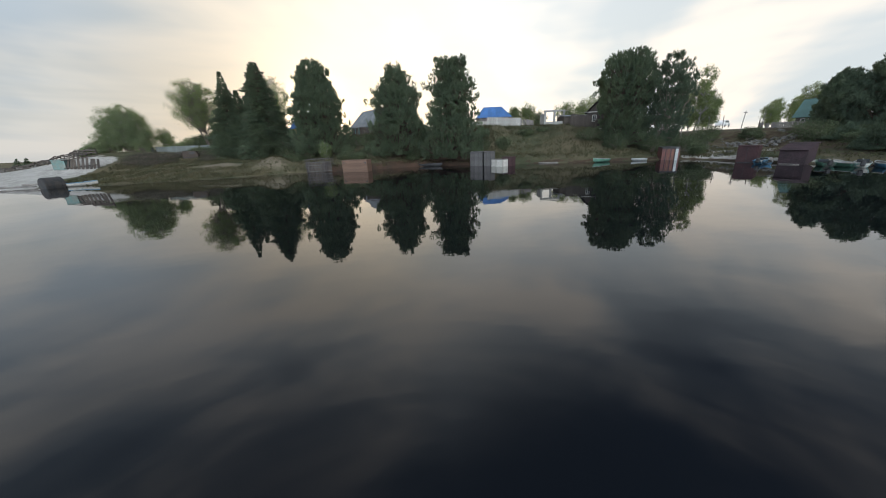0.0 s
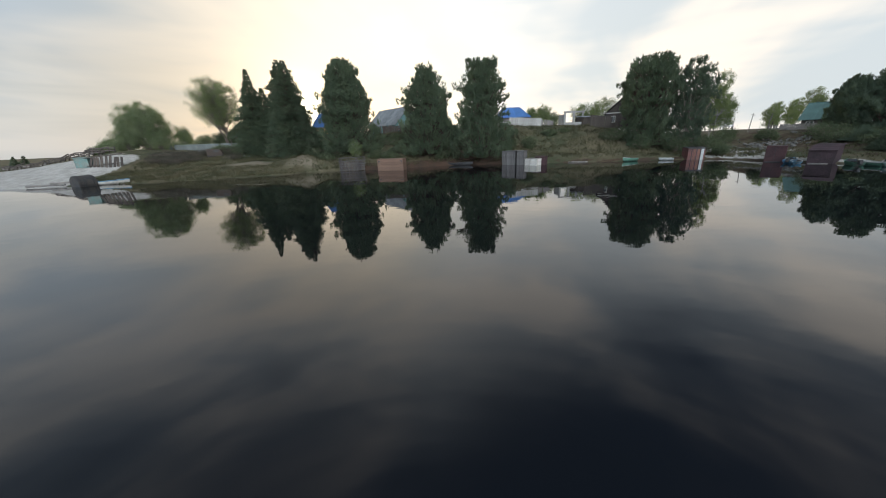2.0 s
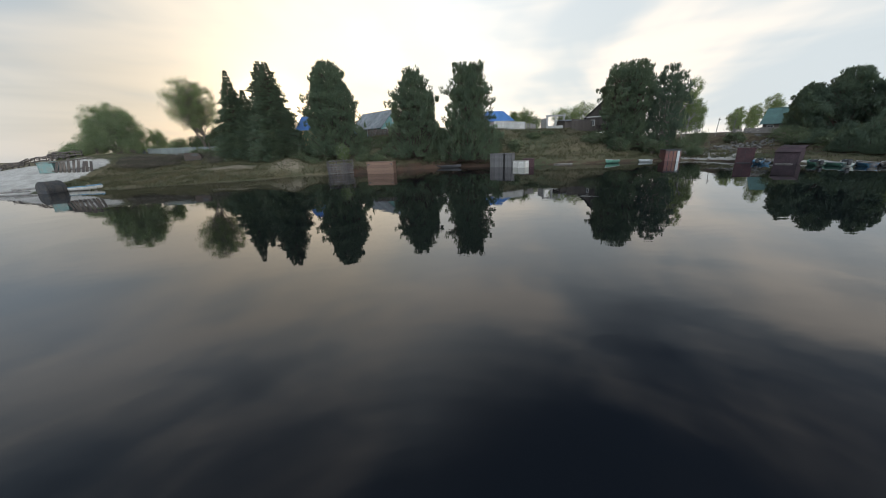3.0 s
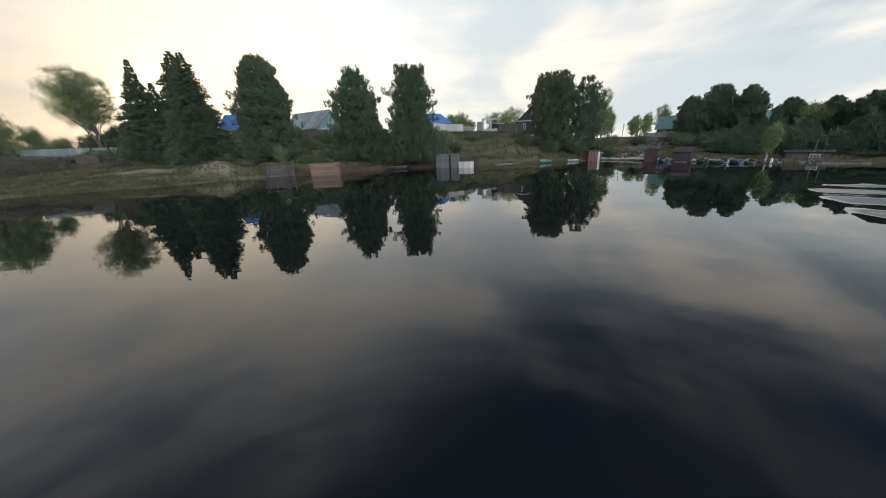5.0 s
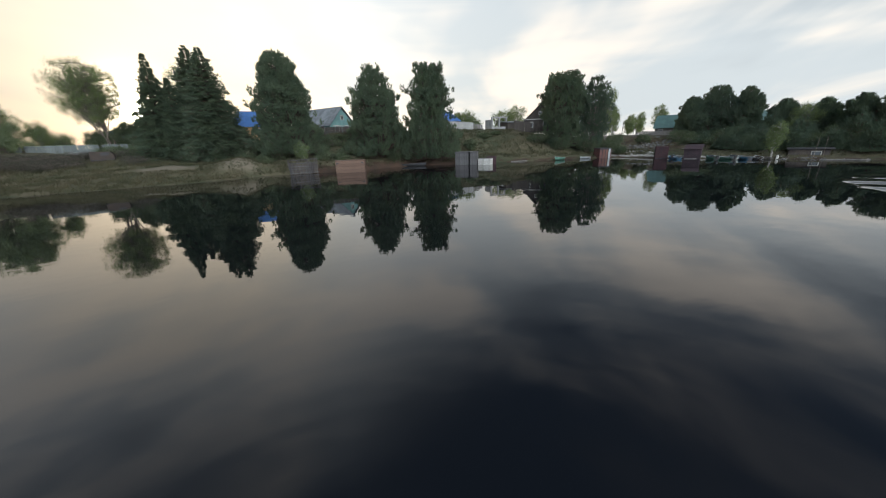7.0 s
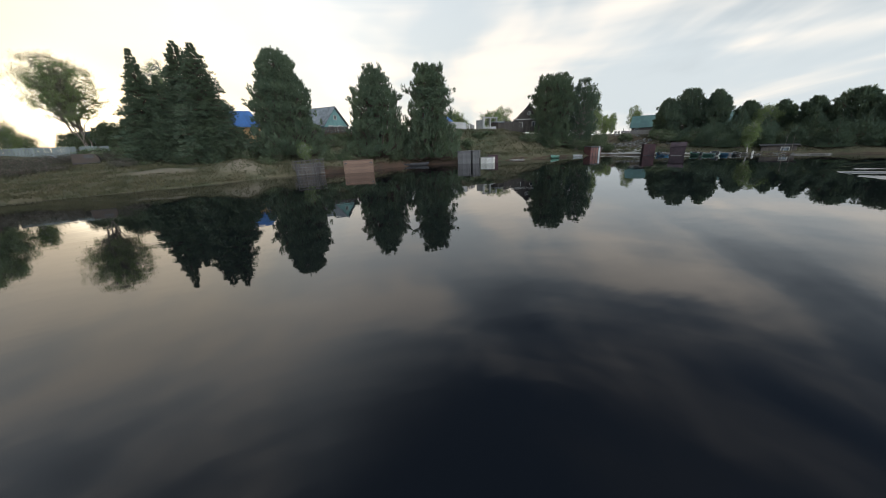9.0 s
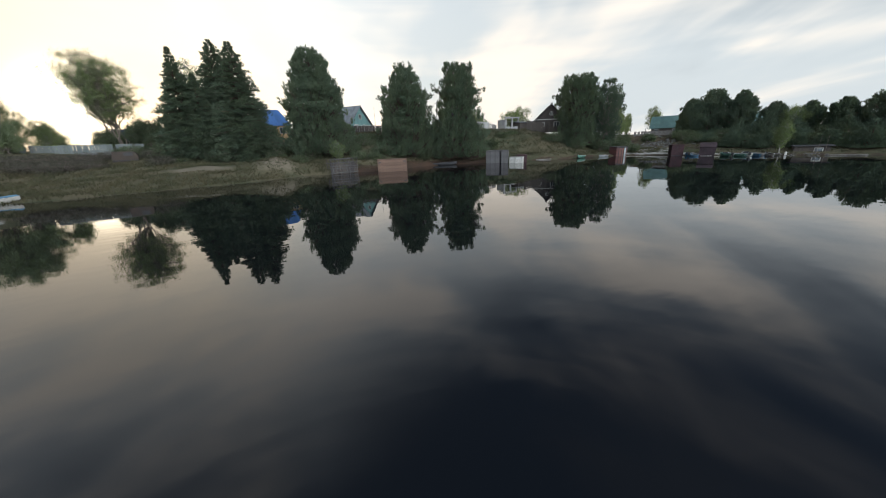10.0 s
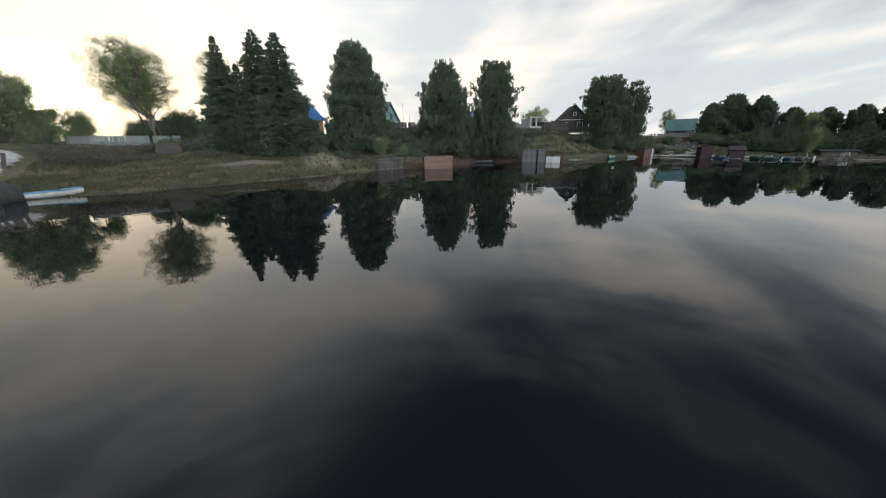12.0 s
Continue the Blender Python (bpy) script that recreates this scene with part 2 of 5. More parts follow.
BROWN = surface("brown_rusted_sheet", (0.034, 0.024, 0.019), (0.024, 0.019, 0.016), 1.2, 0.85, 0.3)
ORANGE = surface("faded_orange_paint", (0.105, 0.050, 0.036), (0.075, 0.040, 0.031), 1.4, 0.8, 0.25)
RUST = surface("brown_rust_paint", (0.050, 0.028, 0.030), (0.035, 0.023, 0.026), 0.8, 0.9, 0.25, spec=0.1)
PLUM = surface("dark_plum_metal", (0.043, 0.030, 0.035), (0.031, 0.024, 0.027), 0.8, 0.85, 0.25, spec=0.1)
BLUE_ROOF = surface("blue_sheet_roof", (0.050, 0.125, 0.30), (0.042, 0.105, 0.25), 0.7, 0.4, 0.1, metal=0.1, spec=0.5)
DULL_BLUE = surface("dull_blue_sheet_roof", (0.060, 0.085, 0.115), (0.05, 0.07, 0.09), 0.8, 0.6, 0.15)
GREEN_ROOF = surface("green_sheet_roof", (0.060, 0.108, 0.102), (0.047, 0.086, 0.082), 0.7, 0.45, 0.1, metal=0.1, spec=0.5)
GREY_ROOF = surface("grey_slate_roof", (0.15, 0.16, 0.17), (0.10, 0.11, 0.12), 1.2, 0.8, 0.3)
DARK_ROOF = surface("dark_bitumen_roof", (0.038, 0.037, 0.039), (0.028, 0.028, 0.030), 1.2, 0.95, 0.3, spec=0.1)
TEAL = surface("teal_paint", (0.10, 0.19, 0.185), (0.08, 0.15, 0.15), 1.0, 0.7, 0.15)
YELLOW = surface("ochre_planks", (0.483, 0.310, 0.149), (0.380, 0.230, 0.115), 1.2, 0.8, 0.2, stretch=(1, 1, 3))
CONCRETE = surface("pale_concrete", (0.270, 0.266, 0.255), (0.210, 0.206, 0.199), 1.1, 0.9, 0.3)
FENCE_GREY = surface("galvanised_fence", (0.27, 0.285, 0.29), (0.20, 0.215, 0.22), 0.6, 0.45, 0.1, metal=0.3)
BLUE_PAINT = surface("blue_boat_paint", (0.07, 0.17, 0.27), (0.05, 0.12, 0.19), 2.0, 0.45, 0.1)
GREEN_PAINT = surface("green_boat_paint", (0.055, 0.13, 0.095), (0.042, 0.095, 0.075), 2.0, 0.5, 0.1)
BLACK = surface("black_rubber_and_dark_gaps", (0.022, 0.022, 0.024), (0.03, 0.03, 0.032), 3.0, 0.7, 0.2)
STONE = surface("grey_rubble", (0.102, 0.099, 0.096), (0.054, 0.051, 0.049), 2.0, 0.9, 0.4)
GLASS = surface("dark_window_glass", (0.03, 0.035, 0.04), (0.04, 0.045, 0.05), 1.0, 0.08, 0.0, spec=0.6)
CAR_PAINT = surface("white_car_paint", (0.60, 0.60, 0.60), (0.52, 0.52, 0.52), 0.6, 0.25, 0.0, spec=0.6)

# ---- the land ----
LAKE = [(-160, 75), (-110, 66), (-95, 54), (-74, 45), (-62, 40.5), (-53, 37.5), (-48, 36.6), (-44.5, 37.2), (-41.5, 38.2), (-38, 37.2), (-31, 38.3), (-26, 39.6),
        (-21.5, 41.6), (-19.0, 43.6), (-17.0, 42.6), (-14, 42.6), (-9, 42.0), (-5, 44.2), (0, 44.8), (4, 42.8), (8, 42.2), (11.5, 40.6),
        (15, 39.4), (19, 38.6), (23.5, 37.6), (26.4, 36.5), (27.5, 33.8), (27.5, 30.8), (28.6, 27.4), (30, 23.6), (32.3, 19), (34, 14.5), (37, 6), (44, -10),
        (50, -45), (20, -80), (-60, -90), (-150, -70), (-200, 0), (-190, 60)]
# the bank along x: x, height of the first step, its length, height of the crest, where it is reached
BANK = [(-120, 0.7, 6, 1.2, 22), (-76, 0.8, 6, 1.3, 18), (-64, 0.9, 6, 2.0, 16), (-56, 0.9, 5, 2.9, 15), (-48, 0.9, 5, 3.5, 15), (-40, 0.8, 5, 3.5, 20), (-30, 0.9, 5, 3.6, 18),
        (-22, 1.0, 3, 3.8, 13), (-15, 1.1, 2.5, 4.4, 11), (-5, 1.4, 2.5, 4.9, 10), (5, 1.0, 2.5, 4.9, 10), (12, 0.7, 2, 4.8, 13),
        (20, 0.7, 2, 4.5, 14), (27, 0.6, 3, 3.3, 16), (34, 0.6, 3, 2.6, 18), (60, 0.6, 4, 2.6, 20), (200, 0.6, 4, 3.0, 30)]


def shore_distance(px, py):
    """Plan units inland from the lake's edge; negative in the lake."""
    px, py = np.asarray(px, float), np.asarray(py, float)
    best = np.full(px.shape, 1e9)
    inside = np.zeros(px.shape, bool)
    for (ax, ay), (bx, by) in zip(LAKE, LAKE[1:] + LAKE[:1]):
        dx, dy = bx - ax, by - ay
        k = np.clip(((px - ax) * dx + (py - ay) * dy) / (dx * dx + dy * dy), 0, 1)
        best = np.minimum(best, np.hypot(px - ax - k * dx, py - ay - k * dy))
        if dy:
            crossing = ((ay > py) != (by > py)) & (px < dx * (py - ay) / dy + ax)
            inside ^= crossing
    return np.where(inside, -best, best)


def smooth(k):
    k = np.clip(k, 0, 1)
    return k * k * (3 - 2 * k)


def wobble(px, py, size, seed):
    """Smooth uneven ground from a few waves."""
    r = np.random.RandomState(seed)
    total = 0
    for _ in range(7):
        a, k, ph = r.uniform(0, 6.28), r.uniform(0.6, 1.7) / size * 6.28, r.uniform(0, 6.28)
        total = total + np.sin((px * np.cos(a) + py * np.sin(a)) * k + ph)
    return total / 7


MOUNDS = [(-21.6, 45.2, 2.6, 1.4, 1.05), (-28.8, 45.2, 3.4, 1.2, 0.35), (-52, 55, 6, 5, 0.4), (38, 42, 4, 2.5, 0.8)]


def land(px, py):
    """Height of the ground in plan units."""
    px, py = np.asarray(px, float), np.asarray(py, float)
    d = shore_distance(px, py) + 0.35 * wobble(px, py, 6.0, 4)
    xs = [b[0] for b in BANK]
    a, la, c, lc = (np.interp(px, xs, [b[i] for b in BANK]) for i in (1, 2, 3, 4))
    h = a * smooth(d / la) ** 0.8 + (c - a) * smooth((d - la * 0.7) / (lc - la * 0.7))
    h = np.where(d < 0, np.maximum(d * 0.35, -2.5), h)
    bumps = np.clip(d / 3, 0, 1)
    h = h + bumps * (0.16 * wobble(px, py, 4.0, 1) + 0.22 * wobble(px, py, 14.0, 2))
    for mx, my, rx, ry, mh in MOUNDS:
        h = h + mh * np.exp(-((px - mx) / rx) ** 2 - ((py - my) / ry) ** 2)
    return h


def ground_at(px, py):
    return float(land(np.array([px]), np.array([py]))[0])


def axis(spans):
    out = []
    for lo, hi, step in spans:
        out += list(np.arange(lo, hi, step))
    return np.array(out + [spans[-1][1]])


def grid_mesh(name, gx, gy, heights):
    nx, ny = len(gx), len(gy)
    xx, yy = np.meshgrid(gx, gy)
    co = np.stack([xx, yy, heights(xx, yy)], -1).reshape(-1, 3) * K
    i = np.arange(nx * ny).reshape(ny, nx)
    quads = np.stack([i[:-1, :-1], i[:-1, 1:], i[1:, 1:], i[1:, :-1]], -1).reshape(-1, 4)
    me = bpy.data.meshes.new(name)
    me.from_pydata(co.tolist(), [], quads.tolist())
    me.polygons.foreach_set("use_smooth", np.ones(len(me.polygons), bool))
    return me, xx.ravel(), yy.ravel()


def build_ground():
    gx = axis([(-2400, -400, 200), (-400, -120, 20), (-120, -66, 3), (-66, 60, 0.7), (60, 120, 4), (120, 400, 20), (400, 2400, 200)])
    gy = axis([(-2400, -400, 200), (-400, -80, 20), (-80, 8, 4), (8, 64, 0.7), (64, 120, 3), (120, 400, 20), (400, 2600, 200)])
    me, xx, yy = grid_mesh("ground", gx, gy, land)
    d = shore_distance(xx, yy)
    sand = np.zeros(len(xx))
    sand = np.maximum(sand, smooth((-43.5 - xx) / 3) * smooth((14 - d) / 4))
    dry = 0.95 * np.exp(-((xx + 28.8) / 3.4) ** 2 - ((yy - 44.9) / 1.1) ** 2)
    dry = np.maximum(dry, 0.75 * np.exp(-((xx + 21.8) / 2.8) ** 2 - ((yy - 44.4) / 1.6) ** 2))
    sand = np.maximum(sand, 0.6 * np.exp(-((xx - 31) / 4.0) ** 2 - ((yy - 33.5) / 1.3) ** 2))
    sand = np.maximum(sand, 0.75 * np.exp(-((xx - 30) / 1.6) ** 2 - ((yy - 38) / 5.0) ** 2))
    sand = np.maximum(sand, 0.8 * np.exp(-((d - 1.1) / 0.7) ** 2) * smooth((xx - 26.3) / 1.0) * smooth((31.5 - xx) / 1.5) * smooth((yy - 23.0) / 2.0))
    sand = np.maximum(sand, 0.22 * np.exp(-((d - 0.4) / 0.5) ** 2))
    soil = smooth((1.9 - d) / 1.2) * smooth((xx + 17) / 3) * smooth((9 - xx) / 3)
    soil = np.maximum(soil, 0.7 * np.exp(-((d - 0.5) / 0.6) ** 2) * smooth((xx - 9) / 2))
    soil = np.maximum(soil, 0.5 * smooth((d - 1.0) / 3) * smooth((xx - 27) / 6))
    zone = me.color_attributes.new("zone", "FLOAT_COLOR", "POINT")
    zone.data.foreach_set("color", np.stack([sand, soil, dry, 1 + 0 * sand], -1).astype(np.float32).ravel())
    me.materials.append(GROUND)
    tagged(new("ground", me), "grassy lake shore rising to a low hill with sandy patches", "ground", kind="structure")


def swell(px, py):
    """The low wake that a passing boat has left near the eastern shallows."""
    k = px * 0.9 + py * 0.44
    patch = smooth((px - 1.38 * py - 0.3) / 1.3) * smooth((27 - px) / 6) * smooth((py - 3.2) / 1.5) * smooth((11 - py) / 2.5)
    return patch * (0.050 * np.sin(k * 1.9 + 0.4 * np.sin(py * 0.8)) + 0.006 * np.sin(k * 4.6 + py * 0.7))


def build_water():
    gx = axis([(-210, -60, 30), (-60, -3, 6), (-3, 27, 0.2), (27, 60, 6), (60, 90, 30)])
    gy = axis([(-100, 0, 20), (0, 2, 1.0), (2, 14, 0.2), (14, 60, 6), (60, 90, 30)])
    me, _, _ = grid_mesh("water", gx, gy, swell)
    me.materials.append(WATER)
    tagged(new("water", me), "calm dark lake water mirroring trees and evening sky", "water", kind="structure")


build_ground()
build_water()


# ---- helpers for things ----
def part(name, bm, material, parent=None, label=""):
    """Links a bmesh as one mesh object under a thing or a part."""
    me = bpy.data.meshes.new(name)
    bm.to_mesh(me)
    bm.free()
    me.materials.append(material)
    ob = new(name, me)
    if parent is not None:
        ob.parent = parent
    if label:
        ob["label"] = label
    return ob


def mesh_part(name, me, material, parent=None):
    me.materials.append(material)
    ob = new(name, me)
    ob.parent = parent
    return ob


def thing(name, x, y, turn=0.0, z=None, label="", category="", group="", tilt=0.0, lean=0.0):
    """An Empty at the base of a thing, on the ground unless z is given (plan units)."""
    ob = new(name)
    ob.empty_display_size = 0.2
    ob.matrix_basis = pose(K * x, K * y, K * (ground_at(x, y) if z is None else z), tilt, lean, turn)
    return tagged(ob, label, category, group)


def block(bm, x, y, z, sx, sy, sz, turn=0.0, bevel=0.0, tilt=0.0, lean=0.0):
    """A box standing on z, centred on x and y, with broken edges."""
    made = bmesh.ops.create_cube(bm, size=1.0, matrix=pose(x, y, z, tilt, lean, turn) @ Matrix.Translation((0, 0, sz / 2)) @ Matrix.Diagonal((sx, sy, sz, 1)))
    if bevel:
        edges = list({e for v in made["verts"] for e in v.link_edges})
        bmesh.ops.bevel(bm, geom=edges, offset=bevel, segments=1, affect="EDGES")
    return bm


def boxed(x, y, z, sx, sy, sz, turn=0.0, bevel=0.0, tilt=0.0, lean=0.0):
    return block(bmesh.new(), x, y, z, sx, sy, sz, turn, bevel, tilt, lean)


def rod(bm, a, b, ra, rb, sides=7):
    """A tapered rod from a to b."""
    a, b = Vector(a), Vector(b)
    way = b - a
    m = Matrix.Translation((a + b) / 2) @ way.to_track_quat("Z", "Y").to_matrix().to_4x4()
    bmesh.ops.create_cone(bm, cap_ends=True, segments=sides, radius1=ra, radius2=rb, depth=way.length, matrix=m)
    return bm


def bent_rail(points, radius, sides=6):
    """One rail of even thickness bent through the points, closed at both ends."""
    bm = bmesh.new()
    points = [Vector(p) for p in points]
    rings = []
    for i, p in enumerate(points):
        way = points[min(i + 1, len(points) - 1)] - points[max(i - 1, 0)]
        turn = way.to_track_quat("Z", "Y").to_matrix()
        rings.append([bm.verts.new(p + turn @ Vector((math.cos(a) * radius, math.sin(a) * radius, 0))) for a in (6.2832 * k / sides for k in range(sides))])
    for a, b in zip(rings, rings[1:]):
        for k in range(sides):
            bm.faces.new((a[k], a[(k + 1) % sides], b[(k + 1) % sides], b[k]))
    bm.faces.new(rings[0][::-1])
    bm.faces.new(rings[-1])
    return bm


def rods_mesh(name, rods, sides=5):
    """Many tapered rods (a, b, ra, rb) in one mesh."""
    a = np.array([r[0] for r in rods], float)
    b = np.array([r[1] for r in rods], float)
    ra, rb = np.array([r[2] for r in rods]), np.array([r[3] for r in rods])
    w = b - a
    w /= np.linalg.norm(w, axis=1)[:, None] + 1e-9
    ref = np.where(np.abs(w[:, 2:3]) > 0.9, np.array([[1.0, 0, 0]]), np.array([[0, 0, 1.0]]))
    u = np.cross(w, ref)
    u /= np.linalg.norm(u, axis=1)[:, None] + 1e-9
    v = np.cross(w, u)
    ang = np.arange(sides) * 2 * math.pi / sides
    ring = u[:, None] * np.cos(ang)[None, :, None] + v[:, None] * np.sin(ang)[None, :, None]
    co = np.concatenate([a[:, None] + ring * ra[:, None, None], b[:, None] + ring * rb[:, None, None]], 1)
    n = len(rods)
    i = np.arange(sides)
    j = (i + 1) % sides
    face = np.stack([i, i + sides, j + sides, j], 1)
    quads = (np.arange(n)[:, None, None] * 2 * sides + face[None]).reshape(-1, 4)
    me = bpy.data.meshes.new(name)
    me.vertices.add(n * 2 * sides)
    me.vertices.foreach_set("co", co.astype(np.float32).ravel())
    me.loops.add(len(quads) * 4)
    me.loops.foreach_set("vertex_index", quads.astype(np.int32).ravel())
    me.polygons.add(len(quads))
    me.polygons.foreach_set("loop_start", np.arange(0, len(quads) * 4, 4, dtype=np.int32))
    me.polygons.foreach_set("use_smooth", np.ones(len(quads), bool))
    me.update(calc_edges=True)
    return me


def prism(bm, outline, depth, y0=0.0):
    """An outline in x and z, pushed along y by depth."""
    front = [bm.verts.new((x, y0, z)) for x, z in outline]
    back = [bm.verts.new((x, y0 + depth, z)) for x, z in outline]
    bm.faces.new(front)
    bm.faces.new(back[::-1])
    for i in range(len(outline)):
        j = (i + 1) % len(outline)
        bm.faces.new((front[j], front[i], back[i], back[j]))
    bmesh.ops.recalc_face_normals(bm, faces=bm.faces)
    return bm


# ---- trees ----
def blades_mesh(name, centres, ways, lengths, widths, per, spread, rng, diamond=False):
    """Clumps of needles or leaves: per blades at each centre, fanned round its way."""
    n = len(centres) * per
    c = np.repeat(centres, per, 0)
    w = np.repeat(ways, per, 0) + rng.normal(0, spread, (n, 3))
    w /= np.linalg.norm(w, axis=1)[:, None] + 1e-9
    side = np.cross(w, rng.normal(0, 1, (n, 3)))
    side /= np.linalg.norm(side, axis=1)[:, None] + 1e-9
    ln = np.repeat(lengths, per) * rng.uniform(0.65, 1.2, n)
    wd = np.repeat(widths, per) * rng.uniform(0.7, 1.2, n)
    if diamond:
        c = c + rng.normal(0, 1, (n, 3)) * np.repeat(lengths, per)[:, None] * 1.1
        co = np.stack([c, c + w * (ln * 0.45)[:, None] + side * (wd / 2)[:, None], c + w * ln[:, None], c + w * (ln * 0.45)[:, None] - side * (wd / 2)[:, None]], 1)
    else:
        co = np.stack([c - side * (wd / 2)[:, None], c + side * (wd / 2)[:, None], c + w * ln[:, None]], 1)
    k = co.shape[1]
    me = bpy.data.meshes.new(name)
    me.vertices.add(n * k)
    me.vertices.foreach_set("co", co.astype(np.float32).ravel())
    me.loops.add(n * k)
    me.loops.foreach_set("vertex_index", np.arange(n * k, dtype=np.int32))
    me.polygons.add(n)
    me.polygons.foreach_set("loop_start", np.arange(0, n * k, k, dtype=np.int32))
    me.update(calc_edges=True)
    me.validate()
    return me


def trunk_rods(height, radius, lean=(0, 0), bend=0.0):
    """A tapered, slightly bent trunk."""
    out, last, steps = [], (0, 0, -0.4), 8
    for i in range(1, steps + 1):
        u = i / steps
        here = (lean[0] * u + bend * math.sin(u * 5), lean[1] * u + bend * math.cos(u * 4) - bend, height * u)
        out.append((last, here, radius * (1.06 - (i - 1) / steps), radius * (1.06 - u) + 0.01))
        last = here
    return out


def conifer(name, x, y, top, reach, profile, material, label, seed, droop=0.0, low=0.05, whorls=34, per=7, tuft=0.40, dense=1.7, lean=(0, 0), second=None, group="", z=None, tiers=False):
    """A pine, cedar or spruce: whorls of limbs carrying needle clumps. top: height above the lake; reach: crown radius; both in plan units.
    profile: radius fractions from the crown's foot to its tip."""
    rng = np.random.RandomState(seed)
    base = ground_at(x, y) if z is None else z
    height, reach = (top - base) * K, reach * K
    root = thing(name, x, y, 0, base - 0.05, label, "tree", group)
    hs = np.linspace(0, 1, len(profile))
    centres, ways, limbs, shrink = [], [], [], []
    lumps = rng.uniform(0.82, 1.10, (21, 8))
    for i in range(whorls):
        u = (i + rng.uniform(0, 1)) / whorls
        r = np.interp(u, hs, profile) * reach
        zc = height * (low + (1 - low) * u)
        count = max(4, int(5 + r * 1.6))
        start = rng.uniform(0, 6.28)
        for j in range(count):
            a = start + j * 6.283 / count + rng.uniform(-0.35, 0.35)
            lump = lumps[int(u * 20.99), int((a % 6.283) / 6.284 * 8)]
            rr = r * lump * rng.uniform(0.66 if tiers else 0.8, 1.16 if tiers else 1.08)
            rise = (0.42 * (u - 0.25) - droop) * rr
            foot = Vector((lean[0] * u, lean[1] * u, zc))
            tip = Vector((foot.x + math.cos(a) * rr, foot.y + math.sin(a) * rr, zc + rise))
            if rr > 0.8:
                limbs.append((foot, tip, 0.035 + 0.012 * rr))
            k = max(3, int((4 + rr * 5.5) * dense))
            f = rng.uniform(0.22, 1.0, k) ** 0.7
            line = np.array(foot)[None] + f[:, None] * np.array(tip - foot)[None]
            line[:, 2] += droop * rr * 0.35 * np.sin(f * 3.14)
            across = (0.13 if tiers else 0.19) * rr * (1.15 - f * 0.75)
            off = rng.normal(0, 1, (k, 3)) * np.stack([across, across, (0.03 + 0.025 * rr if tiers else 0.09 + 0.055 * rr) * np.ones(k)], 1)
            centres.append(line + off)
            out = np.array([math.cos(a), math.sin(a), 0.55 - droop * 2.0 + 0.6 * max(0, u - 0.5)])
            ways.append(np.repeat(out[None], k, 0))
            shrink.append(np.full(k, 1.12 - 0.42 * u))
    centres, ways, shrink = np.concatenate(centres), np.concatenate(ways), np.concatenate(shrink)
    n = len(centres)
    me = blades_mesh("crown", centres, ways, tuft * shrink, tuft * 0.22 * shrink, per, 0.5, rng)
    mesh_part("trunk", rods_mesh("trunk", trunk_rods(height * 0.985, 0.018 * height + 0.05, lean, 0.05) + [(p, q, r, r * 0.3) for p, q, r in limbs], 6), BARK, root)
    mesh_part("crown", me, material, root)
    return root


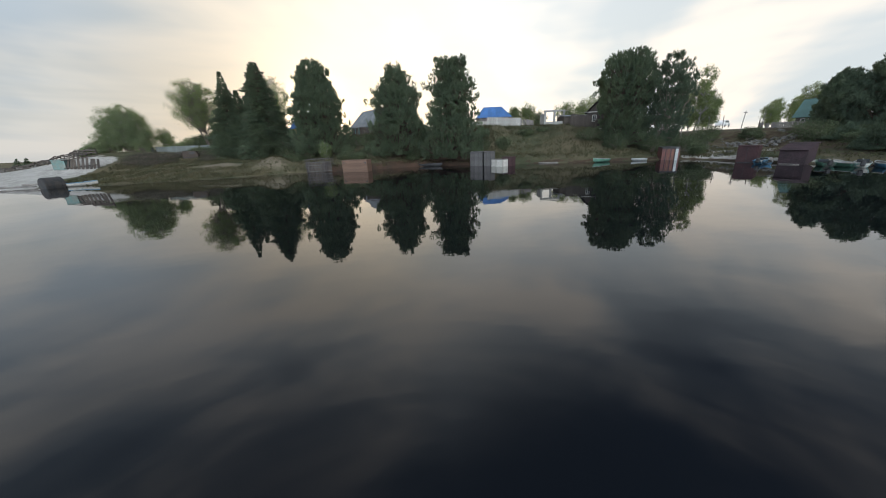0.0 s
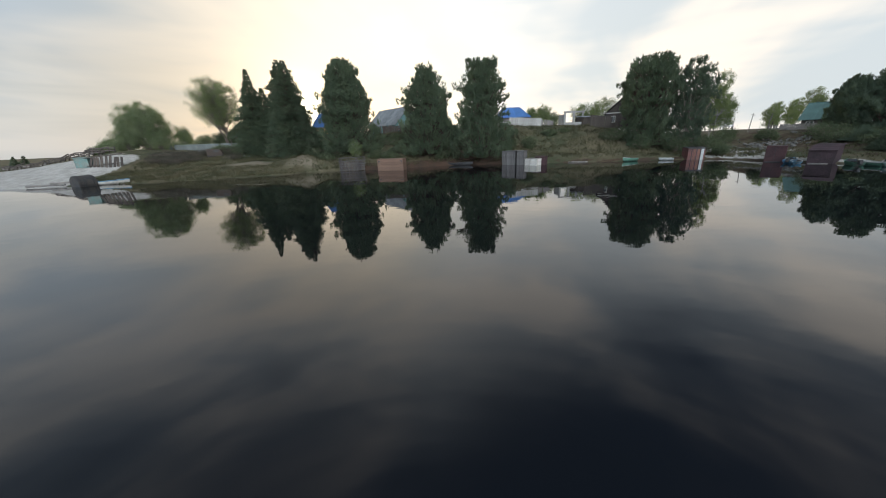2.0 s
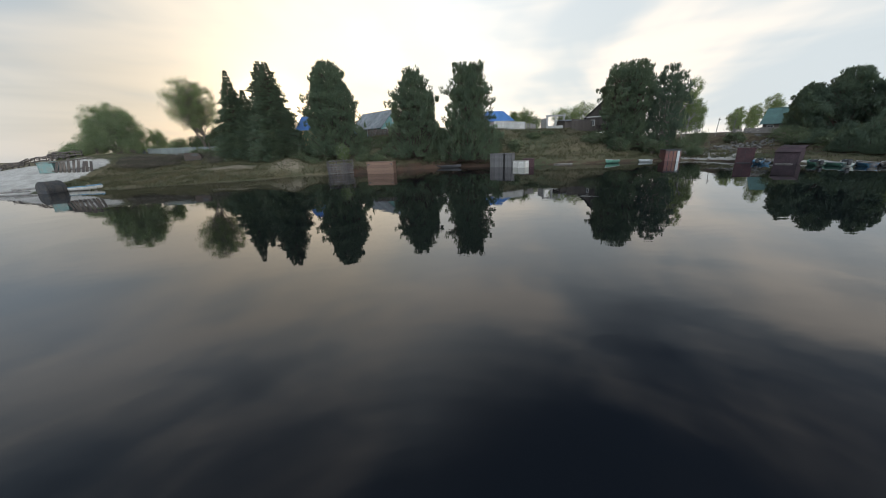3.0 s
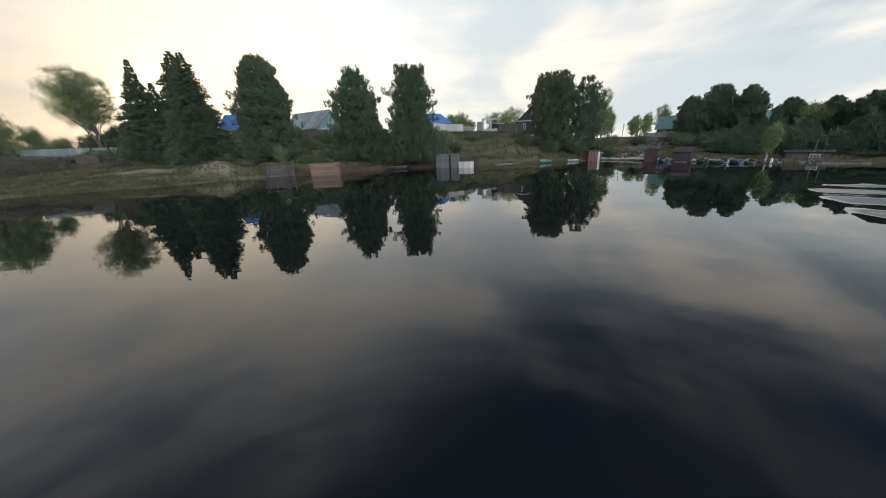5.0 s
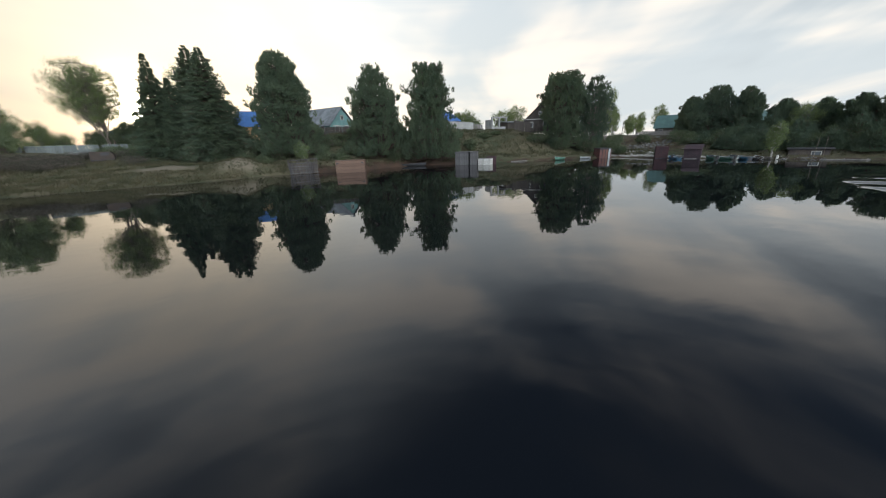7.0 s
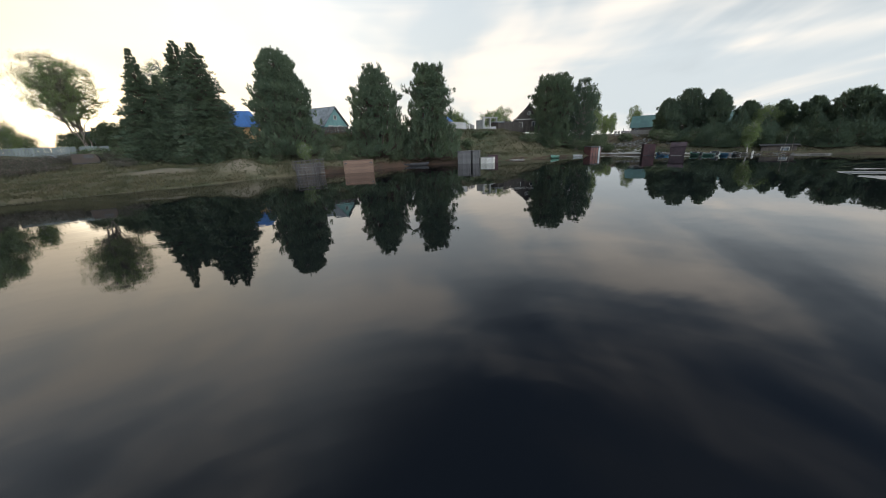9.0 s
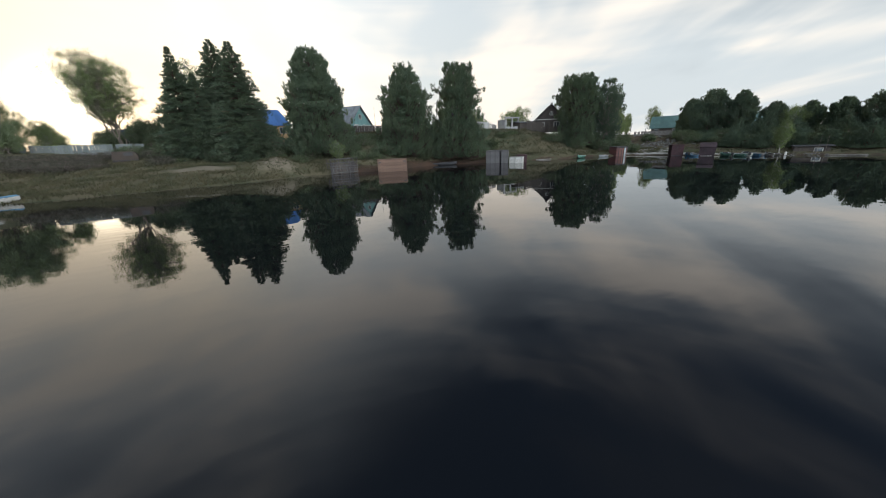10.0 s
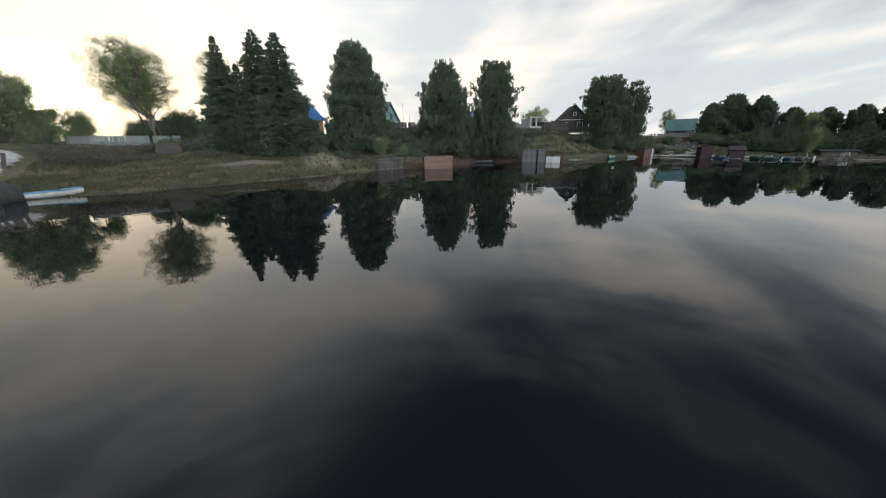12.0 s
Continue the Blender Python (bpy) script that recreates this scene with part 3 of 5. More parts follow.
def pine(name, x, y, top, reach, profile, material, label, seed, levels=26, pad=0.17, tall=1.1, tufts=24, per=8, tuft=0.36, gaps=0.08, ragged=0.14, shoots=0.06, low=0.03, rise=0.5, skirt=(0.0, 0.0), lean=(0, 0), group="", bark=None, inner=True):
    """A pine or cedar: tiers of limbs bent upward to brushes of needles, which fill an uneven outline. profile as for the spruces;
    skirt: how far the lowest limbs reach out to one side."""
    rng = np.random.RandomState(seed)
    base = ground_at(x, y)
    height, reach = (top - base) * K, reach * K
    root = thing(name, x, y, 0, base - 0.05, label, "tree", group)
    hs = np.linspace(0, 1, len(profile))
    rods = trunk_rods(height * 0.94, 0.016 * height + 0.06, (lean[0] * K, lean[1] * K), 0.06)
    centres, sizes, outs = [], [], []
    lumps = rng.uniform(1 - ragged, 1 + ragged * 0.6, (levels // 2 + 1, 9))
    for level in range(levels):
        u = (level + rng.uniform(0.3, 1.0)) / levels
        full = np.interp(u, hs, profile) * reach
        for ring in range(3 if inner else 2):
            size = pad * reach * rng.uniform(0.8, 1.1) * (1.0 - 0.2 * u)
            r0 = (full - size * 0.6) * (1.0, 0.62, 0.25)[ring]
            if r0 < 0.15 * reach and ring:
                continue
            count = max(2, int(6.283 * max(r0, 0.1) / (size * (1.15 if ring == 0 else 1.7))))
            turn = rng.uniform(0, 6.283)
            for j in range(count):
                if rng.uniform() < gaps:
                    continue
                a = (turn + 6.283 * (j + rng.uniform(-0.3, 0.3)) / count) % 6.283
                r = max(0.04, r0 * lumps[int(u * (levels // 2)), int(a / 6.284 * 9)] * rng.uniform(0.86, 1.06))
                if ring == 0 and rng.uniform() < shoots:
                    r *= 1.2
                s = size * rng.uniform(0.75, 1.2)
                z = height * (low + (1 - low) * u) - s * tall * 0.75 + rng.normal(0, 0.25) * s
                low_out = max(0.0, 0.45 - u) / 0.45 * max(0.0, math.cos(a) * skirt[0] + math.sin(a) * skirt[1]) * K
                r += low_out
                p = np.array([math.cos(a) * r + lean[0] * K * u, math.sin(a) * r + lean[1] * K * u, z])
                if ring == 0:
                    start = np.array([lean[0] * K * u * 0.8, lean[1] * K * u * 0.8, max(0.2, z - rise * r - 0.1)])
                    bend = start + (p - start) * 0.6 - np.array([0, 0, 0.12 * r])
                    rods += [(start, bend, 0.03 + 0.012 * r, 0.02 + 0.008 * r), (bend, p, 0.02 + 0.008 * r, 0.012)]
                centres.append(p)
                sizes.append(s)
                outs.append([math.cos(a) * 0.6, math.sin(a) * 0.6, 0.9 + 0.5 * u])
    centres, sizes, outs = np.array(centres), np.array(sizes), np.array(outs)
    n = len(centres) * tufts
    pick = np.repeat(np.arange(len(centres)), tufts)
    d = rng.normal(0, 1, (n, 3))
    d *= (rng.uniform(0.2, 1.0, n) ** 0.5 / np.linalg.norm(d, axis=1))[:, None]
    # a brush is narrow at its foot and wide near its top
    d[:, :2] *= (0.72 + 0.38 * d[:, 2:3])
    d[:, 2] *= tall
    c = centres[pick] + d * sizes[pick][:, None]
    c[:, 2] = np.maximum(c[:, 2], 0.1)
    ways = outs[pick] * 0.8 + d * 0.7 + np.array([0, 0, 0.25])
    me = blades_mesh("crown", c, ways, np.full(n, tuft), np.full(n, tuft * 0.22), per, 0.40, rng)
    mesh_part("trunk", rods_mesh("trunk", rods, 5), bark or BARK, root)
    mesh_part("crown", me, material, root)
    return root


def broadleaf(name, x, y, top, reach, label, seed, material, bark, stems=1, crown_low=0.25, leaves=2600, leaf=0.17, lean=(0, 0), weep=0.3, squash=1.0, group="", per=4, z=None, clumps=170, loose=0.085):
    """A birch, willow or bush: stems, limbs to clumps spread through an uneven crown, and small leaves hung about them with gaps between."""
    rng = np.random.RandomState(seed)
    base = ground_at(x, y) if z is None else z
    height, reach = (top - base) * K, reach * K
    root = thing(name, x, y, 0, base - 0.05, label, "bush" if name == "shrub" else "tree", group)
    rods = []
    low = crown_low * height
    mid, half = (low + height) / 2, (height - low) / 2
    axes = []
    for s in range(stems):
        a0 = s * 6.283 / stems + rng.uniform(0, 1.5)
        out = reach * (0.35 if stems > 1 else 0.05)
        foot = np.array([rng.normal(0, 0.2), rng.normal(0, 0.2), -0.3]) * (1 if stems > 1 else 0.2)
        foot[2] = -0.3
        head = np.array([lean[0] * K + math.cos(a0) * out, lean[1] * K + math.sin(a0) * out, height * rng.uniform(0.8, 0.93)])
        r0 = (0.010 * height + 0.025) * (1.0 if stems < 3 else 0.7)
        pts = [foot + (head - foot) * u + rng.normal(0, 0.012, 3) * height * (0 < u < 1) for u in np.linspace(0, 1, 8)]
        for i in range(7):
            rods.append((pts[i], pts[i + 1], r0 * (1.05 - i / 7.2), r0 * (1.05 - (i + 1) / 7.2)))
        axes.append(np.array(pts))
    centres, sizes = [], []
    for c in range(clumps):
        d = rng.normal(0, 1, 3)
        d /= np.linalg.norm(d)
        f = rng.uniform(0.08, 1.0) ** 0.55
        u = (mid + d[2] * f * half) / height
        p = np.array([d[0] * f * reach + lean[0] * K * u, d[1] * f * reach * squash + lean[1] * K * u, mid + d[2] * f * half])
        p[:2] *= rng.uniform(0.85, 1.12)
        pts = axes[rng.randint(stems)]
        k = np.argmin(np.abs(pts[:, 2] - max(low * 0.7, p[2] - np.hypot(p[0], p[1]) * 0.7)))
        start = pts[k]
        bend = start + (p - start) * 0.55 + np.array([0, 0, 0.10 * reach])
        rods += [(start, bend, 0.004 * height + 0.01, 0.003 * height + 0.006), (bend, p, 0.003 * height + 0.006, 0.006)]
        for t in range(3):
            rods.append((bend + (p - bend) * rng.uniform(0.2, 1), p + rng.normal(0, 0.2, 3) * reach * 0.5, 0.010, 0.004))
        centres.append(p)
        sizes.append(rng.uniform(0.6, 1.3))
    mesh_part("trunk", rods_mesh("trunk", rods, 5), bark, root)
    leaves, leaf = int(leaves * 2.3), leaf * 0.85
    centres, sizes = np.array(centres), np.array(sizes)
    pick = rng.choice(clumps, leaves, p=sizes ** 2 / (sizes ** 2).sum())
    c = centres[pick] + rng.normal(0, 1, (leaves, 3)) * (sizes[pick] * reach * loose)[:, None]
    c[:, 2] -= weep * np.abs(rng.normal(0, 0.5, leaves)) * reach * 0.3
    c[:, 2] = np.clip(c[:, 2], 0.1, height * 1.02)
    ways = rng.normal(0, 1, (leaves, 3)) + np.array([0, 0, -weep])
    me = blades_mesh("crown", c, ways, np.full(leaves, leaf), np.full(leaves, leaf * 0.75), per, 0.9, rng, diamond=True)
    mesh_part("crown", me, material, root)
    return root


CEDAR_1 = [0.95, 1.0, 0.97, 0.94, 0.92, 0.9, 0.855, 0.776, 0.683, 0.543, 0.302]
CEDAR_2 = [0.95, 1.0, 1.0, 0.98, 0.95, 0.93, 0.88, 0.80, 0.52, 0.42, 0.27]
CEDAR_3 = [1.0, 1.03, 1.0, 0.97, 0.90, 0.76, 0.68, 0.76, 0.70, 0.60, 0.42]
CEDAR_4 = [0.78, 0.80, 0.80, 0.82, 0.86, 0.92, 1.0, 1.0, 0.95, 0.82, 0.52]
OPEN = [0.7, 0.75, 0.75, 0.78, 0.82, 0.92, 1.0, 0.95, 0.82, 0.6, 0.3]
YOUNG = [1.0, 0.98, 0.9, 0.82, 0.70, 0.60, 0.46, 0.34, 0.20, 0.08]
SHORE = [0.80, 0.92, 1.0, 1.0, 1.0, 0.96, 0.88, 0.76, 0.56, 0.28]
FIR = [1.0, 0.98, 0.90, 0.80, 0.68, 0.57, 0.46, 0.35, 0.24, 0.13, 0.02]
FIR_BLUNT = [1.0, 0.98, 0.9, 0.8, 0.68, 0.57, 0.46, 0.42, 0.31, 0.2, 0.05]

# cedars, spruces and birches along the bank
CEDARS = "cedars along the bank"
pine("cedar", -16.35, 48.6, 13.75, 3.5, CEDAR_1, NEEDLE, "tall dense dark green cedar with rounded top on the bank", 11, group=CEDARS, skirt=(1.3, 0), levels=30, pad=0.125, ragged=0.24, gaps=0.24, shoots=0.14, tufts=19)
pine("cedar", -5.3, 47.1, 12.6, 3.55, CEDAR_2, NEEDLE, "tall dark green cedar with narrow head and ragged shoulders", 12, group=CEDARS, levels=27, pad=0.125, ragged=0.38, gaps=0.28, shoots=0.18, tufts=19)
pine("cedar", 1.9, 45.7, 12.9, 3.55, CEDAR_3, NEEDLE, "tall dark green cedar with blunt top and side shoots", 13, group=CEDARS, skirt=(0.5, 0), levels=28, pad=0.125, ragged=0.34, gaps=0.26, shoots=0.18, tufts=19)
pine("cedar", 23.5, 44.1, 12.3, 3.4, CEDAR_4, NEEDLE, "broad round dark green cedar on the grassy slope", 14, group=CEDARS, levels=26, pad=0.13, ragged=0.32, gaps=0.28, shoots=0.18, tufts=19)
pine("pine", 27.3, 41.6, 11.5, 2.5, OPEN, PINE, "loose-crowned pine with open upswept branches beside the broad cedar", 15, levels=16, pad=0.19, tall=1.3, tufts=24, rise=1.2, gaps=0.34, ragged=0.36, shoots=0.15, inner=False, group="pines", bark=TWIG)
SPRUCES = "spruces"
conifer("spruce", -29.9, 51.2, 13.6, 3.0, FIR, SPRUCE, "slender pointed dark spruce", 21, droop=0.16, low=0.03, tiers=True, tuft=0.36, per=8, whorls=66, dense=2.0, group=SPRUCES)
conifer("spruce", -28.3, 51.4, 11.2, 3.0, FIR, SPRUCE, "lower dark spruce grown against its neighbour", 22, droop=0.16, low=0.03, tiers=True, tuft=0.36, per=8, whorls=56, dense=1.9, group=SPRUCES)
conifer("spruce", -26.2, 53.0, 14.9, 3.9, FIR_BLUNT, SPRUCE, "tall broad pointed dark spruce", 23, droop=0.16, low=0.03, tiers=True, tuft=0.36, per=8, whorls=70, dense=1.8, group=SPRUCES)
conifer("spruce", -24.3, 50.0, 14.2, 3.9, FIR_BLUNT, SPRUCE, "tall ragged dark spruce grown beside another", 24, droop=0.16, low=0.03, tiers=True, tuft=0.36, per=8, whorls=70, dense=1.8, group=SPRUCES)
for i, (x, y, top, r) in enumerate([(42.0, 36.6, 8.2, 2.1), (45.0, 35.0, 9.75, 2.7), (45.2, 31.1, 8.8, 2.1)]):
    pine("pine", x, y, top, r, SHORE, PINE, "spreading dark pine in a clump by the boats", 31 + i, levels=18, pad=0.17, tufts=22, per=7, ragged=0.36, gaps=0.24, shoots=0.12, group="pines")
for i, (x, y, top, r) in enumerate([(48.0, 28.0, 6.9, 1.7), (48.8, 24.2, 6.6, 1.5), (52.5, 27.0, 5.8, 1.9), (47.5, 20.5, 6.7, 1.8), (47.0, 16.5, 7.4, 2.8), (48.0, 12.5, 7.6, 3.0), (47.0, 8.0, 8.0, 3.2), (49.0, 3.5, 8.4, 3.3)]):
    pine("pine", x, y, top, r, SHORE, PINE, "dark pine in the dense shore wood", 41 + i, levels=15, pad=0.20, tufts=20, per=6, tuft=0.40, ragged=0.38, gaps=0.24, shoots=0.12, group="pines")
for i, (x, y, top, r) in enumerate([(42.8, 33.0, 4.4, 1.8), (41.8, 29.5, 4.5, 1.9), (43.6, 27.0, 4.6, 2.0), (42.6, 23.2, 4.4, 1.9), (43.0, 19.0, 4.6, 2.1), (41.6, 14.5, 4.6, 2.2), (43.0, 10.5, 5.0, 2.4), (43.5, 5.5, 5.2, 2.5), (37.6, 31.6, 3.0, 1.5), (35.6, 27.6, 2.9, 1.6), (34.6, 24.4, 2.7, 1.4), (36.6, 24.6, 3.2, 1.6), (36.2, 21.4, 2.9, 1.5), (37.8, 18.8, 3.2, 1.7), (37.0, 15.4, 3.1, 1.6), (38.4, 12.4, 3.4, 1.8), (38.8, 8.6, 3.5, 1.9), (40.5, 5.0, 3.8, 2.0), (39.4, 28.6, 3.6, 1.7), (39.4, 22.4, 3.6, 1.8), (40.4, 16.6, 3.8, 1.9)]):
    pine("young_pine", x, y, top + 0.7 * ((i * 7) % 5 - 1.2) / 2, r * (0.95 + 0.1 * (i % 3)), YOUNG, PINE, "low dense young pine at the foot of the shore wood", 241 + i, levels=9, pad=0.30, tufts=20, per=6, tuft=0.34, ragged=0.25, gaps=0.12, inner=False, group="young pines")

broadleaf("birch", -37.3, 57.0, 14.0, 3.5, "tall airy birch with thin young leaves against the sky", 51, BIRCH, TWIG, stems=6, crown_low=0.28, leaves=6000, leaf=0.135, lean=(-1.3, 0), weep=0.35, clumps=420, loose=0.065, group="birches")
broadleaf("birch", -30.9, 69.0, 16.3, 2.5, "pale birch standing behind the spruces", 52, BIRCH, WHITE_BARK, stems=2, crown_low=0.35, leaves=1800, leaf=0.15, weep=0.4, group="birches")
broadleaf("willow", -47.2, 53.8, 10.4, 3.4, "bushy grey-green willow with several stems on the sand", 53, WILLOW, TWIG, stems=6, crown_low=0.0, leaves=7500, leaf=0.15, weep=0.3, group="willows", clumps=260, loose=0.07)
broadleaf("birch", -42.9, 55.2, 6.9, 1.25, "small thin birch behind the pale fence", 54, BIRCH, WHITE_BARK, stems=3, crown_low=0.1, leaves=1100, leaf=0.14, weep=0.3, group="birches")
broadleaf("willow", -34.6, 57.2, 7.0, 2.2, "dense round dark willow under the birch", 55, BUSH, TWIG, stems=6, crown_low=0.0, leaves=3600, leaf=0.15, weep=0.2, group="willows")
broadleaf("willow", -38.6, 57.8, 5.9, 1.7, "low dark willow before the garden house", 57, BUSH, TWIG, stems=5, crown_low=0.0, leaves=1800, leaf=0.15, weep=0.2, group="willows")
for x, y, top, r, seed in ((-49.6, 53.2, 7.4, 2.0, 58), (-45.2, 53.4, 7.0, 1.8, 59)):
    broadleaf("willow", x, y, top, r, "lower grey-green willow beside the tall one", seed, WILLOW, TWIG, stems=5, crown_low=0.0, leaves=2400, leaf=0.15, weep=0.3, group="willows", clumps=130, loose=0.09)
for x, y, top, r, seed in ((-51.8, 52.4, 4.9, 1.3, 161), (-53.4, 53.0, 4.5, 1.1, 162)):
    broadleaf("willow", x, y, top, r, "low grey-green willow bush at the end of the timber fence", seed, WILLOW, TWIG, stems=4, crown_low=0.0, leaves=900, leaf=0.15, weep=0.3, group="willows", clumps=70, loose=0.12)
for x, y, top, seed in ((-91.5, 75.0, 3.4, 163), (-89.8, 75.4, 3.6, 164)):
    conifer("young_pine", x, y, top, 0.9, FIR, PINE, "small lone pine on the far dune", seed, whorls=12, dense=1.0, group="young pines")
broadleaf("willow", -54.0, 56.0, 5.6, 2.0, "low grey-green willow behind the ruined landing stage", 56, WILLOW, TWIG, stems=5, crown_low=0.0, leaves=1500, leaf=0.16, weep=0.2, group="willows")
for i, (x, y, top, r) in enumerate([(33.3, 44.4, 10.4, 1.3), (35.4, 45.2, 8.2, 1.1), (32.4, 46.0, 9.2, 1.2), (34.8, 46.4, 9.2, 1.0), (43.5, 57.0, 7.4, 1.0), (41.8, 58.0, 6.9, 0.9), (45.4, 58.5, 7.8, 1.0), (21.8, 59.3, 8.6, 1.9), (27.9, 63.2, 9.8, 2.3), (25.4, 62.0, 9.0, 1.8), (15.8, 62.5, 8.9, 1.7), (13.2, 61.0, 8.2, 1.4),
                                    (52.0, 49.0, 8.5, 1.5), (60.5, 62.5, 7.9, 1.1), (65.0, 64.0, 8.3, 1.0), (57.5, 60.5, 7.3, 1.2), (69.0, 66.5, 8.6, 1.0), (47.5, 25.5, 6.4, 1.7)]):
    broadleaf("birch", x, y, top, r, "slim birch with thin spring leaves", 61 + i, BIRCH, WHITE_BARK, stems=1 + i % 2, crown_low=0.15, leaves=1000, leaf=0.17, weep=0.6, clumps=110, group="birches")
broadleaf("birch", 32.2, 21.2, 3.9, 0.8, "young yellow-green birch leaning over the water's edge", 81, BIRCH, WHITE_BARK, stems=2, crown_low=0.2, leaves=700, leaf=0.15, weep=0.5, lean=(0.5, 0), group="birches")
broadleaf("birch", -14.9, 45.6, 3.6, 0.9, "young bright green birch in front of the cedar", 82, BIRCH, WHITE_BARK, stems=3, crown_low=0.15, leaves=700, leaf=0.14, weep=0.2, group="birches")

for i, (x, y, top, r) in enumerate([(-46.5, 66, 6.0, 2.0), (-41.0, 70, 5.6, 2.2), (-53.0, 70, 5.4, 2.4), (-33.5, 65, 6.6, 2.0), (-29.5, 67, 7.2, 2.2), (-60.0, 76, 5.2, 2.4), (-68.0, 82, 5.0, 2.5), (18.5, 65.0, 7.6, 1.8)]):
    broadleaf("willow", x, y, top, r, "bushy willow on the skyline behind the plots", 91 + i, WILLOW, TWIG, stems=4, crown_low=0.0, leaves=700, leaf=0.2, weep=0.2, group="willows")

# shrubs of the bank
SHRUBS = [(-31.5, 49.8, 2.2, 1.5), (-27.5, 49.5, 3.0, 1.9), (-24.5, 48.5, 1.9, 1.2), (-21.5, 48.8, 3.0, 1.8), (-19.4, 46.5, 2.0, 1.1),
          (-18.0, 47.5, 3.2, 1.5), (-13.0, 47.5, 3.2, 1.6), (-11.0, 48.5, 3.9, 1.6), (-9.0, 46.8, 2.9, 1.4), (-7.0, 45.8, 2.3, 1.1), (-2.6, 47.6, 3.4, 1.6),
          (-0.5, 46.2, 2.5, 1.1), (4.2, 45.4, 3.0, 1.3), (5.8, 46.6, 3.4, 1.3), (20.0, 45.5, 3.9, 1.6), (22.0, 42.5, 2.8, 1.5), (25.5, 40.8, 2.5, 1.5),
          (28.5, 40.0, 2.6, 1.4), (31.0, 41.0, 2.9, 1.3), (33.5, 42.5, 3.2, 1.4), (28.0, 36.8, 1.6, 0.8), (40.0, 33.0, 2.6, 1.4), (37.0, 30.0, 2.0, 1.2), (40.5, 27.0, 2.2, 1.4),
          (41.5, 22.0, 2.3, 1.5), (41.0, 17.0, 2.5, 1.6), (42.0, 12.0, 2.8, 1.8), (-57.2, 56.4, 4.7, 1.1), (-58.6, 57.5, 4.2, 0.9), (-35.2, 50.8, 3.7, 1.4), (-32.6, 50.6, 3.8, 1.5), (38.5, 35.5, 3.4, 1.7), (36.5, 33.0, 2.6, 1.3), (41.5, 30.5, 3.2, 1.7), (39.0, 25.0, 2.6, 1.6), (42.5, 25.5, 3.2, 1.8), (43.0, 20.0, 3.2, 1.8), (39.5, 20.5, 2.3, 1.3), (43.5, 15.0, 3.2, 1.9), (39.0, 15.5, 2.3, 1.3), (44.0, 9.0, 3.4, 2.0), (36.0, 39.5, 3.0, 1.1), (-10.0, 51.0, 4.3, 1.6), (-7.5, 50.0, 4.2, 1.5), (-3.0, 50.5, 4.4, 1.5), (0.5, 50.5, 4.4, 1.5), (-12.5, 45.6, 2.3, 1.1), (-10.5, 45.0, 2.0, 0.9), (-19.5, 50.5, 3.8, 1.7), (-16.5, 52.5, 4.6, 1.7), (6.0, 49.5, 4.2, 1.2), (-3.4, 45.8, 2.2, 1.0), (12.5, 49.5, 4.0, 1.0), (15.0, 50.0, 4.1, 0.8), (9.0, 47.0, 3.2, 1.0)]
for i, (x, y, top, r) in enumerate(SHRUBS):
    broadleaf("shrub", x, y, top, r, "low dark green shrub on the bank", 101 + i, BUSH, TWIG, stems=4, crown_low=0.1, leaves=380, leaf=0.17, weep=0.15, group="shrubs on the bank", clumps=60, loose=0.13)
for i, (x, y, top, r) in enumerate([(-42.6, 47.8, 2.6, 1.5), (-41.0, 47.6, 2.6, 1.5), (-39.2, 47.4, 2.5, 1.4), (-37.4, 47.6, 2.4, 1.3), (-32.4, 48.4, 2.6, 1.2), (-43.4, 50.0, 3.2, 1.6), (-41.8, 50.0, 3.2, 1.6), (-40.2, 49.6, 3.2, 1.6), (-38.4, 50.2, 3.2, 1.6), (-37.0, 50.8, 3.2, 1.5), (-33.4, 50.6, 3.3, 1.4)]):
    broadleaf("brushwood", x, y, top, r, "brown leafless brush on the spit", 301 + i, DRY, TWIG, stems=5, crown_low=0.0, leaves=240, leaf=0.15, weep=0.1, group="brush on the spit", clumps=70, loose=0.16)


